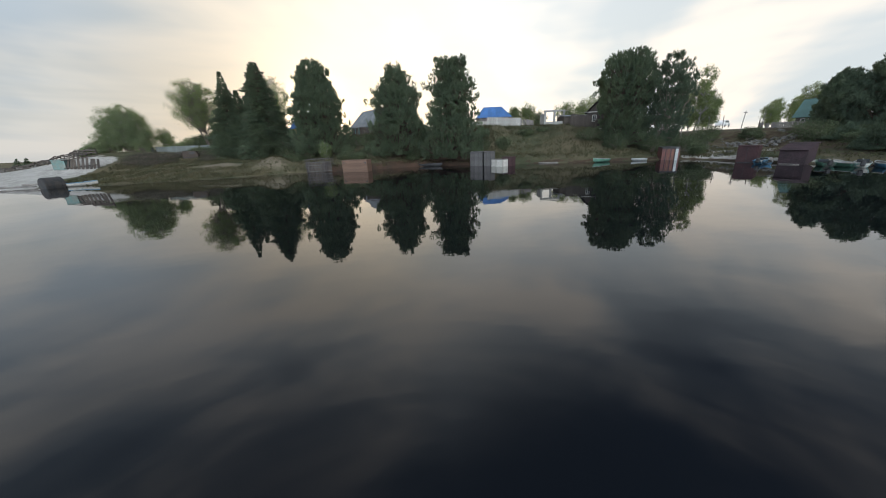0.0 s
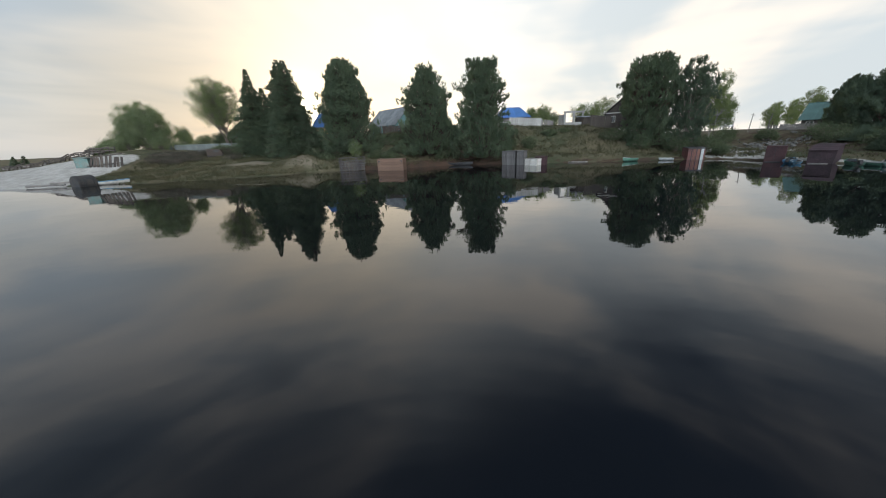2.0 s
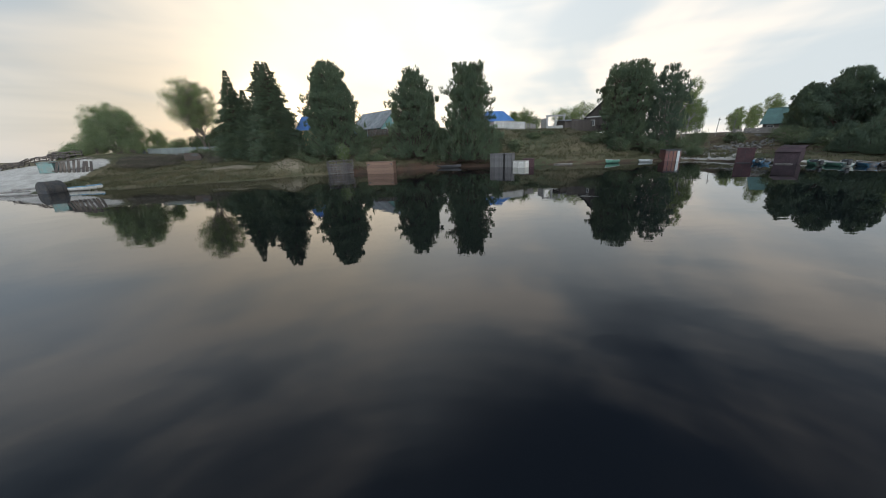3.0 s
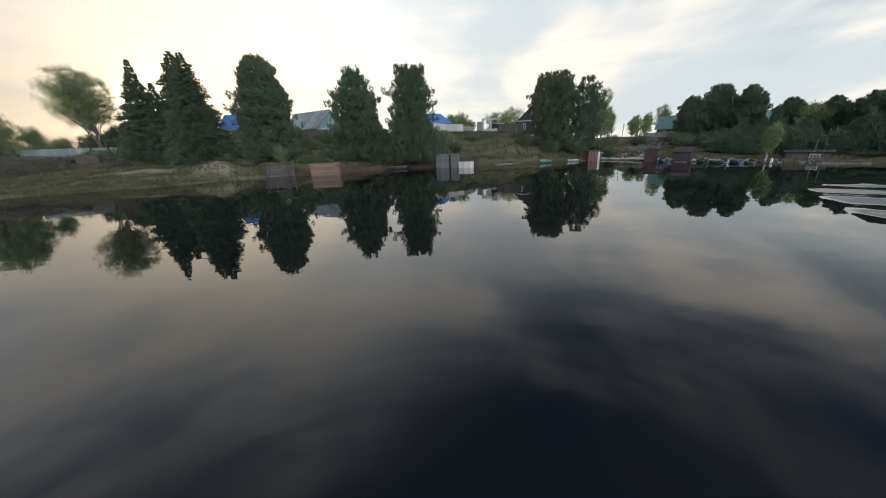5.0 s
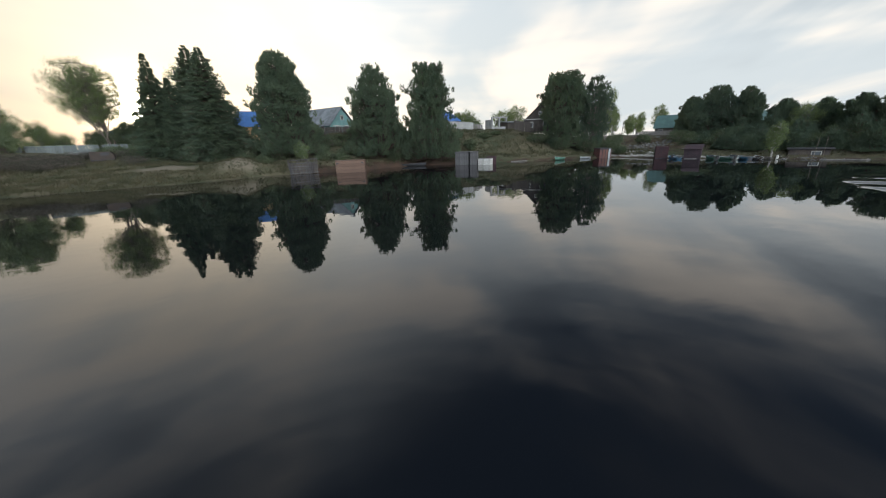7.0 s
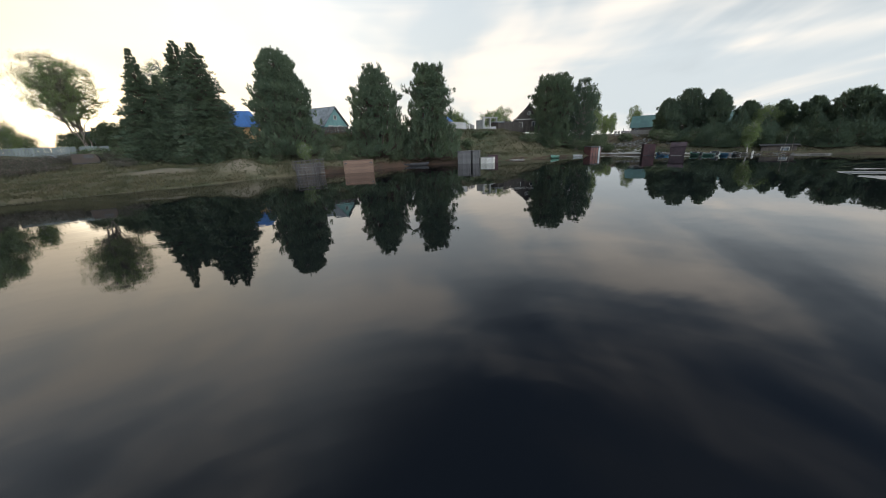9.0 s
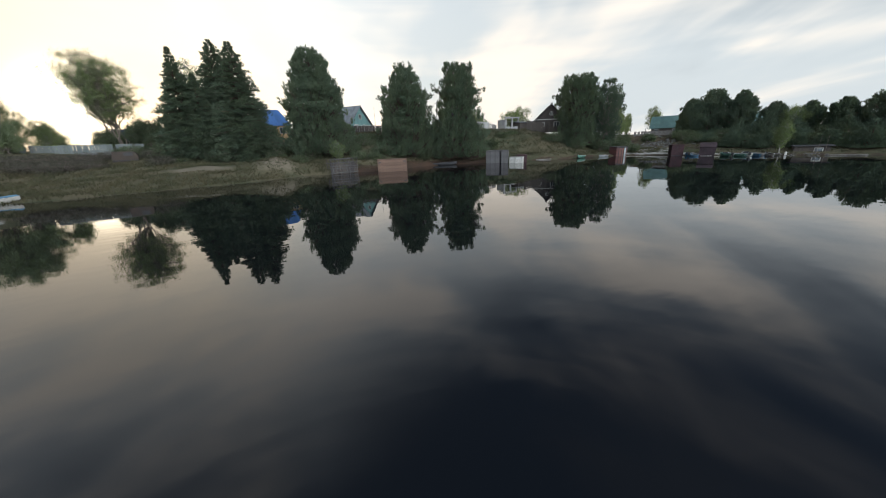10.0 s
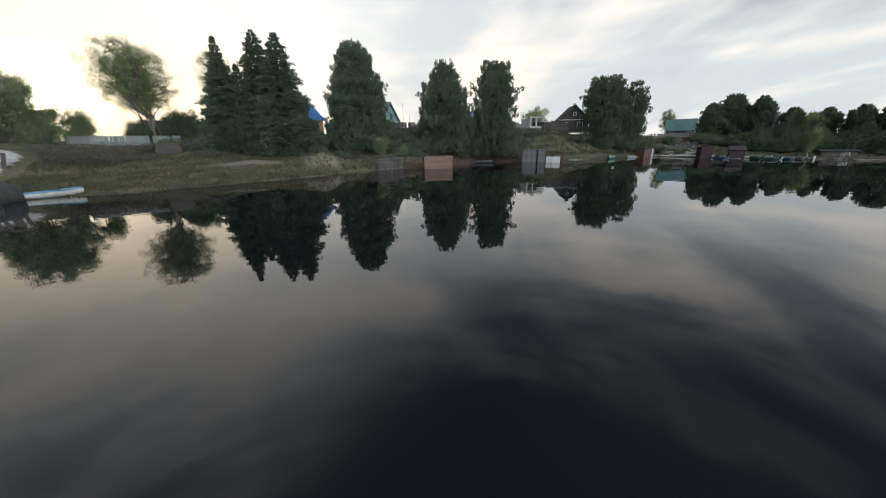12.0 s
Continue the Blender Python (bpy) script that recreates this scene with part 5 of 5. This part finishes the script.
boat("motor_boat", 27.2, 27.9, 48, 2.2, 0.9, 0.36, BLUE_PAINT, GREY_WOOD, "small blue open boat beside the rounded boathouse", -0.05, trim=FENCE_GREY)
boat("motor_boat", 28.6, 24.9, 58, 2.5, 1.0, 0.42, GREEN_PAINT, GREY_WOOD, "green motor boat moored with its bow to the bank", -0.06, cabin=True, trim=GREEN_PAINT)
boat("motor_boat", 29.0, 24.0, 80, 2.6, 1.0, 0.40, GREEN_PAINT, WHITE_PAINT, "long green open boat at the bank", -0.05, trim=FENCE_GREY)
boat("motor_boat", 29.4, 23.2, 40, 2.4, 1.0, 0.45, TEAL, WHITE_PAINT, "pale teal motor boat with a windscreen at the bank", -0.05, cabin=True, trim=FENCE_GREY)
boat("motor_boat", 29.9, 22.4, 62, 2.2, 0.95, 0.42, BLUE_PAINT, GREY_WOOD, "faded blue open boat at the bank", -0.05, trim=FENCE_GREY)
boat("motor_boat", 30.6, 21.5, 35, 2.2, 0.9, 0.38, FENCE_GREY, DARK_WOOD, "dull grey open boat at the bank", -0.05)
boat("motor_boat", -40.3, 38.2, 16, 3.5, 1.35, 0.48, WHITE_PAINT, BLUE_PAINT, "white and blue motor boat beached on the spit", -0.02, cabin=True, trim=BLUE_PAINT)
boat("motor_boat", -44.6, 40.0, 30, 3.8, 1.4, 0.48, GREY_WOOD, DARK_WOOD, "old grey boat pulled up on the sand", 0.03)


def wattle_rack():
    """A cage of weathered poles and slats on the bank."""
    root = thing("pole_rack", -15.0, 42.4, 4, 0.05, "tangled grey rack of weathered poles on the bank", "rack")
    rng = random.Random(9)
    w, d, h = 2.9 * K, 1.5 * K, 1.55 * K
    for x in (-w / 2, -w / 6, w / 6, w / 2):
        for y in (0, d):
            part("post", rod(bmesh.new(), (x + rng.uniform(-.1, .1), y, -0.4), (x + rng.uniform(-.12, .12), y, h + rng.uniform(-.15, .15)), 0.075, 0.06, 6), DARK_WOOD, root)
    for i in range(9):
        z = 0.2 + (h - 0.2) * (i % 5) / 4
        y = 0 if i < 5 else d
        part("rail", rod(bmesh.new(), (-w / 2 - 0.2, y - 0.06, z + rng.uniform(-.12, .12)), (w / 2 + 0.2, y - 0.06, z + rng.uniform(-.12, .12)), 0.045, 0.04, 5), DULL_WOOD, root)
    # dark boards close behind the front, added for the rack's shaded inside
    for i in range(18):
        part("back_board", boxed(-w / 2 + w * (i + 0.5) / 18, 0.16, -0.3, w / 18 - 0.02, 0.04, h * rng.uniform(0.8, 1.02)), DARK_WOOD, root)
    for i in range(26):
        x = rng.uniform(-w / 2, w / 2)
        part("stick", rod(bmesh.new(), (x, -0.09, rng.uniform(-0.1, 0.3)), (x + rng.uniform(-0.5, 0.5), -0.09, rng.uniform(h * 0.6, h * 1.08)), 0.02, 0.014, 4), DULL_WOOD, root)
    for i in range(9):
        x = -w / 2 + w * (i + 0.5) / 9
        part("roof_pole", rod(bmesh.new(), (x, -0.25, h + rng.uniform(0, .1)), (x + rng.uniform(-.2, .2), d + 0.2, h + rng.uniform(0, .1)), 0.03, 0.025, 5), DULL_WOOD, root)


wattle_rack()


# ---- jetty, poles and clutter of the far bank ----
def shore_shack():
    root = thing("fishing_shack", 34.0, 18.9, -66, 0.0, "low dark fishing shack with a white-framed window at the water", "shack")
    w, d, h = 3.0 * K, 1.5 * K, 1.0 * K
    part("wall", boxed(0, d / 2, -0.3, w, d, h + 0.2, bevel=0.02), DARK_WOOD, root)
    part("roof", boxed(0.1, d / 2 - 0.1, h - 0.05, w + 0.6, d + 0.5, 0.07, bevel=0.015, tilt=3), DARK_ROOF, root)
    win = part("window", boxed(0.7, -0.03, 0.28, 0.75, 0.05, 0.6), GLASS, root)
    for x, z, sx, sz in [(0.7, 0.20, 0.95, 0.1), (0.7, 0.86, 0.95, 0.1), (0.27, 0.28, 0.1, 0.6), (1.13, 0.28, 0.1, 0.6)]:
        part("frame", boxed(x, -0.05, z, sx, 0.06, sz), WHITE_PAINT, win, "white window frame")


shore_shack()


def pole(name, x, y, height, radius, label, lean=0.0, arms=0, material=GREY_WOOD, z=None):
    root = thing(name, x, y, 0, z, label, "pole", lean=lean)
    part("shaft", rod(bmesh.new(), (0, 0, -0.4), (0, 0, height * K), radius, radius * 0.7, 7), material, root)
    for i in range(arms):
        part("cross_arm", boxed(0, 0, (height - 0.3 - 0.5 * i) * K, 1.1, 0.08, 0.09, turn=20), material, root)
    return root


pole("mooring_pole", 33.6, 18.3, 2.1, 0.03, "thin pale mooring pole by the shack", 6, material=TWIG, z=0.0)
pole("mooring_pole", 34.2, 17.8, 2.2, 0.03, "thin pale mooring pole by the shack", -4, material=TWIG, z=0.0)
pole("antenna_mast", -5.6, 60.0, 4.0, 0.035, "thin antenna mast beside the teal house", material=FENCE_GREY)
pole("antenna_mast", -4.3, 60.4, 2.5, 0.035, "short antenna mast beside the teal house", material=FENCE_GREY)
pole("utility_pole", 4.6, 57.5, 4.6, 0.09, "slim wooden utility pole near the blue-roofed house", arms=1)
pole("utility_pole", 45.5, 52.0, 3.0, 0.08, "leaning wooden utility pole in the gap", 5, arms=1)
pole("utility_pole", 41.5, 50.5, 2.4, 0.07, "slim wooden utility pole in the gap", -3)
pole("utility_pole", 47.5, 51.0, 2.7, 0.07, "slim wooden utility pole in the gap", 8)
pole("fence_post", 39.3, 42.5, 1.1, 0.08, "short dark post on the slope", 4, material=DARK_WOOD)
pole("fence_post", 36.2, 27.6, 0.9, 0.11, "dark weathered stump of a post on the sand", -8, material=DARK_WOOD)

for i in range(11):
    pole("mooring_stake", 30.3 + 0.3 * i + 0.25 * math.sin(i * 5.1), 22.4 - 0.42 * i + 0.2 * math.cos(i * 3.7), 0.28 + 0.22 * ((i * 7) % 4) / 3, 0.05, "short dark weathered mooring stake at the water's edge", 8 * math.sin(i * 2.3), material=DARK_WOOD, z=0.0)

jetty = thing("jetty", 32.8, 15.8, -60, -0.02, "narrow pale plank jetty on thin stakes", "jetty")
for i in range(16):
    part("plank", boxed(-1.9 + i * 0.25, 0, 0.12, 0.22, 0.42, 0.04, turn=(i * 37 % 5) - 2, bevel=0.006), GREY_WOOD, jetty)
for x in (-1.8, 0.0, 1.8):
    for y in (-0.17, 0.17):
        part("stake", rod(bmesh.new(), (x, y, -1.0), (x, y, 0.2), 0.05, 0.05, 6), GREY_WOOD, jetty)
part("side_beam", boxed(0, -0.235, 0.06, 4.0, 0.04, 0.06), GREY_WOOD, jetty)
part("side_beam", boxed(0, 0.235, 0.06, 4.0, 0.04, 0.06), GREY_WOOD, jetty)

can = thing("white_canister", 31.6, 20.3, 20, 0.0, "white plastic canister standing in the shallows", "canister", lean=10)
part("body", boxed(0, 0, -0.1, 0.34, 0.26, 0.6, bevel=0.05), WHITE_PAINT, can)
part("cap", rod(bmesh.new(), (0.08, 0, 0.5), (0.08, 0, 0.58), 0.05, 0.05, 8), WHITE_PAINT, can)
part("handle", rod(bmesh.new(), (-0.12, 0, 0.55), (0.02, 0, 0.55), 0.025, 0.025, 6), WHITE_PAINT, can)


def parked_car():
    """A small light estate car on the hill track, far off."""
    root = thing("car", 50.8, 62.0, 35, 3.3, "white estate car parked on the hill track", "car")
    length, w = 4.1, 1.7
    bm = bmesh.new()
    prism(bm, [(-2.05, 0.35), (2.0, 0.35), (2.05, 0.75), (1.2, 0.9), (0.75, 1.42), (-1.5, 1.45), (-2.0, 0.95)], w, -w / 2)
    bmesh.ops.bevel(bm, geom=list(bm.edges), offset=0.06, segments=2, affect="EDGES")
    part("body", bm, CAR_PAINT, root)
    for s in (-1, 1):
        bm = bmesh.new()
        prism(bm, [(-1.5, 0.95), (1.02, 0.95), (0.7, 1.34), (-1.4, 1.36)], 0.02, s * w / 2 - 0.01 + s * 0.012)
        part("side_window", bm, GLASS, root)
        for x in (-1.25, 1.25):
            wheel = part("wheel", rod(bmesh.new(), (x, s * (w / 2 - 0.12), 0.32), (x, s * (w / 2 + 0.03), 0.32), 0.32, 0.32, 16), BLACK, root)
            part("rim", rod(bmesh.new(), (x, s * (w / 2 + 0.03), 0.32), (x, s * (w / 2 + 0.045), 0.32), 0.19, 0.17, 12), FENCE_GREY, wheel)
        part("headlight", boxed(2.0, s * 0.6, 0.62, 0.1, 0.3, 0.16, bevel=0.02), GLASS, root)
    part("windscreen", boxed(0.98, 0, 0.93, 0.03, 1.4, 0.5, lean=-42), GLASS, root)


parked_car()


# ---- the sandy beach and the spit ----
def trestle():
    """A long tangle of broken timber, the wreck of a fence climbing the dune."""
    root = new("timber_trestle")
    root.matrix_basis = Matrix.Identity(4)
    tagged(root, "long broken dark timber fence climbing the sand dune", "fence")
    rng = random.Random(5)
    pts = []
    for i in range(25):
        u = i / 24
        x, y = -76.0 + 26.5 * u, 59.5 - 9.3 * u
        z = ground_at(x, y)
        lift = 0.55 + 0.3 * rng.random() + 0.25 * u
        part("post", rod(bmesh.new(), (x * K, y * K, z * K - 0.3), (x * K + rng.uniform(-.3, .3), y * K, (z + lift) * K), 0.09, 0.07, 6), DARK_WOOD, root)
        pts.append((x, y, z, lift))
    for (xa, ya, za, la), (xb, yb, zb, lb) in zip(pts, pts[1:]):
        for f in (0.4, 0.7, 0.95):
            if rng.random() < 0.85:
                part("rail", rod(bmesh.new(), (xa * K - 0.3, ya * K - 0.1, (za + la * f) * K), (xb * K + 0.3, yb * K - 0.1, (zb + lb * f) * K + rng.uniform(-.15, .15)), 0.11, 0.09, 5), DARK_WOOD, root)
        if rng.random() < 0.6:
            part("brace", rod(bmesh.new(), (xa * K, ya * K - 0.2, za * K), (xb * K, yb * K - 0.2, (zb + lb) * K), 0.07, 0.06, 5), DARK_WOOD, root)
        if rng.random() < 0.5:
            part("loose_board", boxed((xa + xb) / 2 * K, ya * K - 0.25, (za + la * 0.35) * K, 1.5, 0.05, 0.22, lean=rng.uniform(-16, 10)), GREY_WOOD, root)


trestle()


def dark_pier():
    """A row of dark slanting planks, the ruin of a landing stage."""
    root = thing("landing_stage", -46.6, 44.8, 20, None, "ruined landing stage of dark slanting planks", "landing stage")
    rng = random.Random(8)
    for i in range(9):
        part("plank", boxed(-2.0 + i * 0.50, 0, -0.3, 0.30, 0.08, 2.15 + rng.uniform(-.3, .3), lean=14 + rng.uniform(-6, 6), bevel=0.01), DARK_WOOD, root)
    part("beam", boxed(0.2, -0.1, 1.7, 4.8, 0.16, 0.16, bevel=0.02, lean=-6), DARK_WOOD, root)
    part("beam", boxed(0.0, -0.1, 0.4, 4.4, 0.14, 0.14, bevel=0.02, lean=-4), DARK_WOOD, root)


dark_pier()
FADED_TEAL = surface("faded_teal_paint", (0.10, 0.165, 0.16), (0.13, 0.15, 0.14), 1.5, 0.85, 0.2)
crate = thing("crate", -48.8, 44.6, 12, None, "teal-painted wooden crate on the sand", "crate")
part("body", boxed(0, 0, -0.1, 1.7, 1.3, 1.5, bevel=0.03), FADED_TEAL, crate)
for x in (-0.8, 0.8):
    part("corner_board", boxed(x, -0.67, -0.1, 0.12, 0.05, 1.52), FADED_TEAL, crate)
part("lid", boxed(0, 0, 1.4, 1.85, 1.45, 0.08, bevel=0.01, tilt=4), FADED_TEAL, crate)


TANK = surface("dull_tank_steel", (0.030, 0.031, 0.034), (0.045, 0.042, 0.040), 1.5, 0.95, 0.4, spec=0.1)


def drum():
    """A large dark tank lying half sunk at the water's edge."""
    root = thing("sunken_tank", -42.2, 36.9, 62, 0.0, "large dark steel tank half sunk at the water's edge", "tank")
    bm = rod(bmesh.new(), (-1.0, 0, 0.42), (1.0, 0.3, 0.48), 1.0, 0.96, 22)
    bmesh.ops.bevel(bm, geom=[e for e in bm.edges if len(e.link_faces) == 2 and any(len(f.verts) > 4 for f in e.link_faces)], offset=0.08, segments=2, affect="EDGES")
    part("shell", bm, TANK, root)
    for u in (-0.7, 0.7):
        part("hoop", rod(bmesh.new(), (u - 0.04, 0.15 + u * 0.15, 0.45 + u * 0.03), (u + 0.04, 0.15 + u * 0.15, 0.45 + u * 0.03), 1.015, 1.015, 22), DARK_ROOF, root)


drum()


def log(x, y, turn, length, radius, label="bleached grey driftwood log on the shore", z=None):
    root = thing("log", x, y, turn, z, label, "log", "driftwood on the shore")
    part("trunk", rod(bmesh.new(), (-length / 2, 0, radius * 0.7), (length / 2, 0, radius * 0.8), radius, radius * 0.75, 9), GREY_WOOD, root)
    part("knot", rod(bmesh.new(), (length * 0.2, 0, radius), (length * 0.28, 0.1, radius * 2.6), radius * 0.3, radius * 0.15, 5), GREY_WOOD, root)


for x, y, a, l, r in [(-47.0, 37.6, 8, 4.5, 0.14), (-54.5, 38.8, -18, 3.6, 0.12), (-45.8, 38.6, 25, 3.2, 0.13), (-58.5, 40.4, -20, 4.2, 0.13), (-62.0, 41.6, -24, 3.4, 0.12), (-44.6, 39.4, 12, 2.6, 0.1),
                      (30.8, 22.6, 100, 2.4, 0.1), (31.6, 21.4, 70, 2.0, 0.1), (25.4, 34.2, 130, 2.6, 0.09), (21.0, 37.3, 165, 3.0, 0.09), (13.0, 40.3, 160, 2.8, 0.08)]:
    log(x, y, a, l, r)


def wreck():
    """The rusted shell of a van body on the spit."""
    root = thing("rusted_cabin", -35.4, 49.2, 8, None, "rusted dark brown vehicle cabin lying among shrubs", "wreck")
    bm = bmesh.new()
    prism(bm, [(-1.3, -0.1), (1.25, -0.1), (1.3, 0.8), (1.0, 1.25), (-1.2, 1.3)], 1.7)
    bmesh.ops.bevel(bm, geom=list(bm.edges), offset=0.05, segments=2, affect="EDGES")
    part("body", bm, BROWN, root)
    # black plate on the solid body stands for the unlit inside of a window
    part("window_opening", boxed(0.35, -0.012, 0.75, 0.9, 0.03, 0.38, bevel=0.01), BLACK, root)
    part("sill", boxed(0, -0.04, 0.1, 2.5, 0.08, 0.12), DARK_ROOF, root)
    root2 = thing("scrap_sheet", -31.0, 49.4, 30, None, "pale sheet of scrap metal lying in the grass", "sheet")
    part("sheet", boxed(0, 0, 0.1, 1.6, 0.7, 0.03, lean=8, tilt=20), FENCE_GREY, root2)
    root3 = thing("upturned_boat", -32.7, 51.0, 12, None, "pale upturned dinghy by the grey fence", "boat")
    bm = bmesh.new()
    bmesh.ops.create_uvsphere(bm, u_segments=14, v_segments=8, radius=1.0, matrix=Matrix.Diagonal((1.5, 0.6, 0.55, 1)))
    part("hull", bm, FENCE_GREY, root3)


wreck()


# ---- rubble on the slope ----
def stone_mesh(seed):
    bm = bmesh.new()
    bmesh.ops.create_icosphere(bm, subdivisions=1, radius=1.0)
    rng = random.Random(seed)
    for v in bm.verts:
        v.co *= rng.uniform(0.65, 1.15)
        v.co.z *= 0.65
    me = bpy.data.meshes.new("stone")
    bm.to_mesh(me)
    bm.free()
    me.materials.append(STONE)
    return me


STONES = [stone_mesh(s) for s in range(6)]
rng = random.Random(77)
heap = thing("rubble_heap", 34.0, 38.0, 0, None, "heap of grey rubble and scrap on the slope", "rubble")
origin = heap.matrix_basis.translation.copy()
for i in range(150):
    x, y = 34.0 + rng.gauss(0, 3.4), 38.0 + rng.gauss(0, 2.2)
    if shore_distance(np.array([x]), np.array([y]))[0] < 1.0:
        continue
    s = rng.uniform(0.12, 0.38)
    ob = new("stone", STONES[i % 6])
    ob.parent = heap
    ob.matrix_basis = Matrix.Translation(Vector((x * K, y * K, ground_at(x, y) * K + s * 0.25)) - origin) @ pose(0, 0, 0, rng.uniform(-30, 30), rng.uniform(-30, 30), rng.uniform(0, 360)) @ Matrix.Diagonal((s * 1.3, s, s, 1))
shore_stones = thing("shore_stones", 31.0, 23.5, 0, 0.0, "scattered stones and scrap along the boat bank", "stones")
origin = shore_stones.matrix_basis.translation.copy()
for i in range(90):
    u = rng.random()
    x, y = 29.2 + 4.0 * u + rng.gauss(0, 0.5), 25.8 - 8.0 * u + rng.gauss(0, 0.4)
    s = rng.uniform(0.06, 0.2)
    ob = new("stone", STONES[i % 6])
    ob.parent = shore_stones
    ob.matrix_basis = Matrix.Translation(Vector((x * K, y * K, max(-0.05, ground_at(x, y) * K) + s * 0.2)) - origin) @ pose(0, 0, 0, rng.uniform(-30, 30), 0, rng.uniform(0, 360)) @ Matrix.Diagonal((s * 1.4, s, s, 1))


# ---- grass ----
def grass(name, count, seed, x0, x1, y0, y1, label, tall=0.42, keep=None, dmin=0.15, dmax=14.0, per=5):
    rng = np.random.RandomState(seed)
    x, y = rng.uniform(x0, x1, count * 3), rng.uniform(y0, y1, count * 3)
    d = shore_distance(x, y)
    ok = (d > dmin) & (d < dmax) & (wobble(x, y, 3.0, seed) + rng.normal(0, 0.25, len(x)) > -0.15)
    if keep is not None:
        ok &= keep(x, y)
    x, y = x[ok][:count], y[ok][:count]
    c = np.stack([x, y, land(x, y) - 0.01], 1) * K
    ways = np.repeat(np.array([[0.05, 0.0, 1.0]]), len(c), 0)
    ln = tall * rng.uniform(0.5, 1.3, len(c)) * (1 + 0.5 * wobble(x, y, 5.0, seed + 1))
    me = blades_mesh(name, c, ways, ln, np.full(len(c), 0.05), per, 0.32, rng)
    me.materials.append(GRASS)
    tagged(new(name, me), label, "grass", kind="stuff")


grass("spit_grass", 15000, 201, -44, -15, 37, 52, "dry and green grass covering the low spit", 0.28, keep=lambda x, y: ~((abs(x + 28.8) < 3.2) & (abs(y - 44.9) < 0.9)))
grass("slope_grass", 9000, 202, 6, 32, 34, 56, "yellow-green grass on the hill slope", 0.36, dmin=1.0, dmax=16)
grass("bank_grass", 8000, 203, -18, 8, 41, 54, "sparse grass among the cedars", 0.36, dmin=0.7)
grass("boat_bank_grass", 3500, 204, 28, 48, 12, 40, "sparse trampled grass behind the boats", 0.28, dmin=1.0)
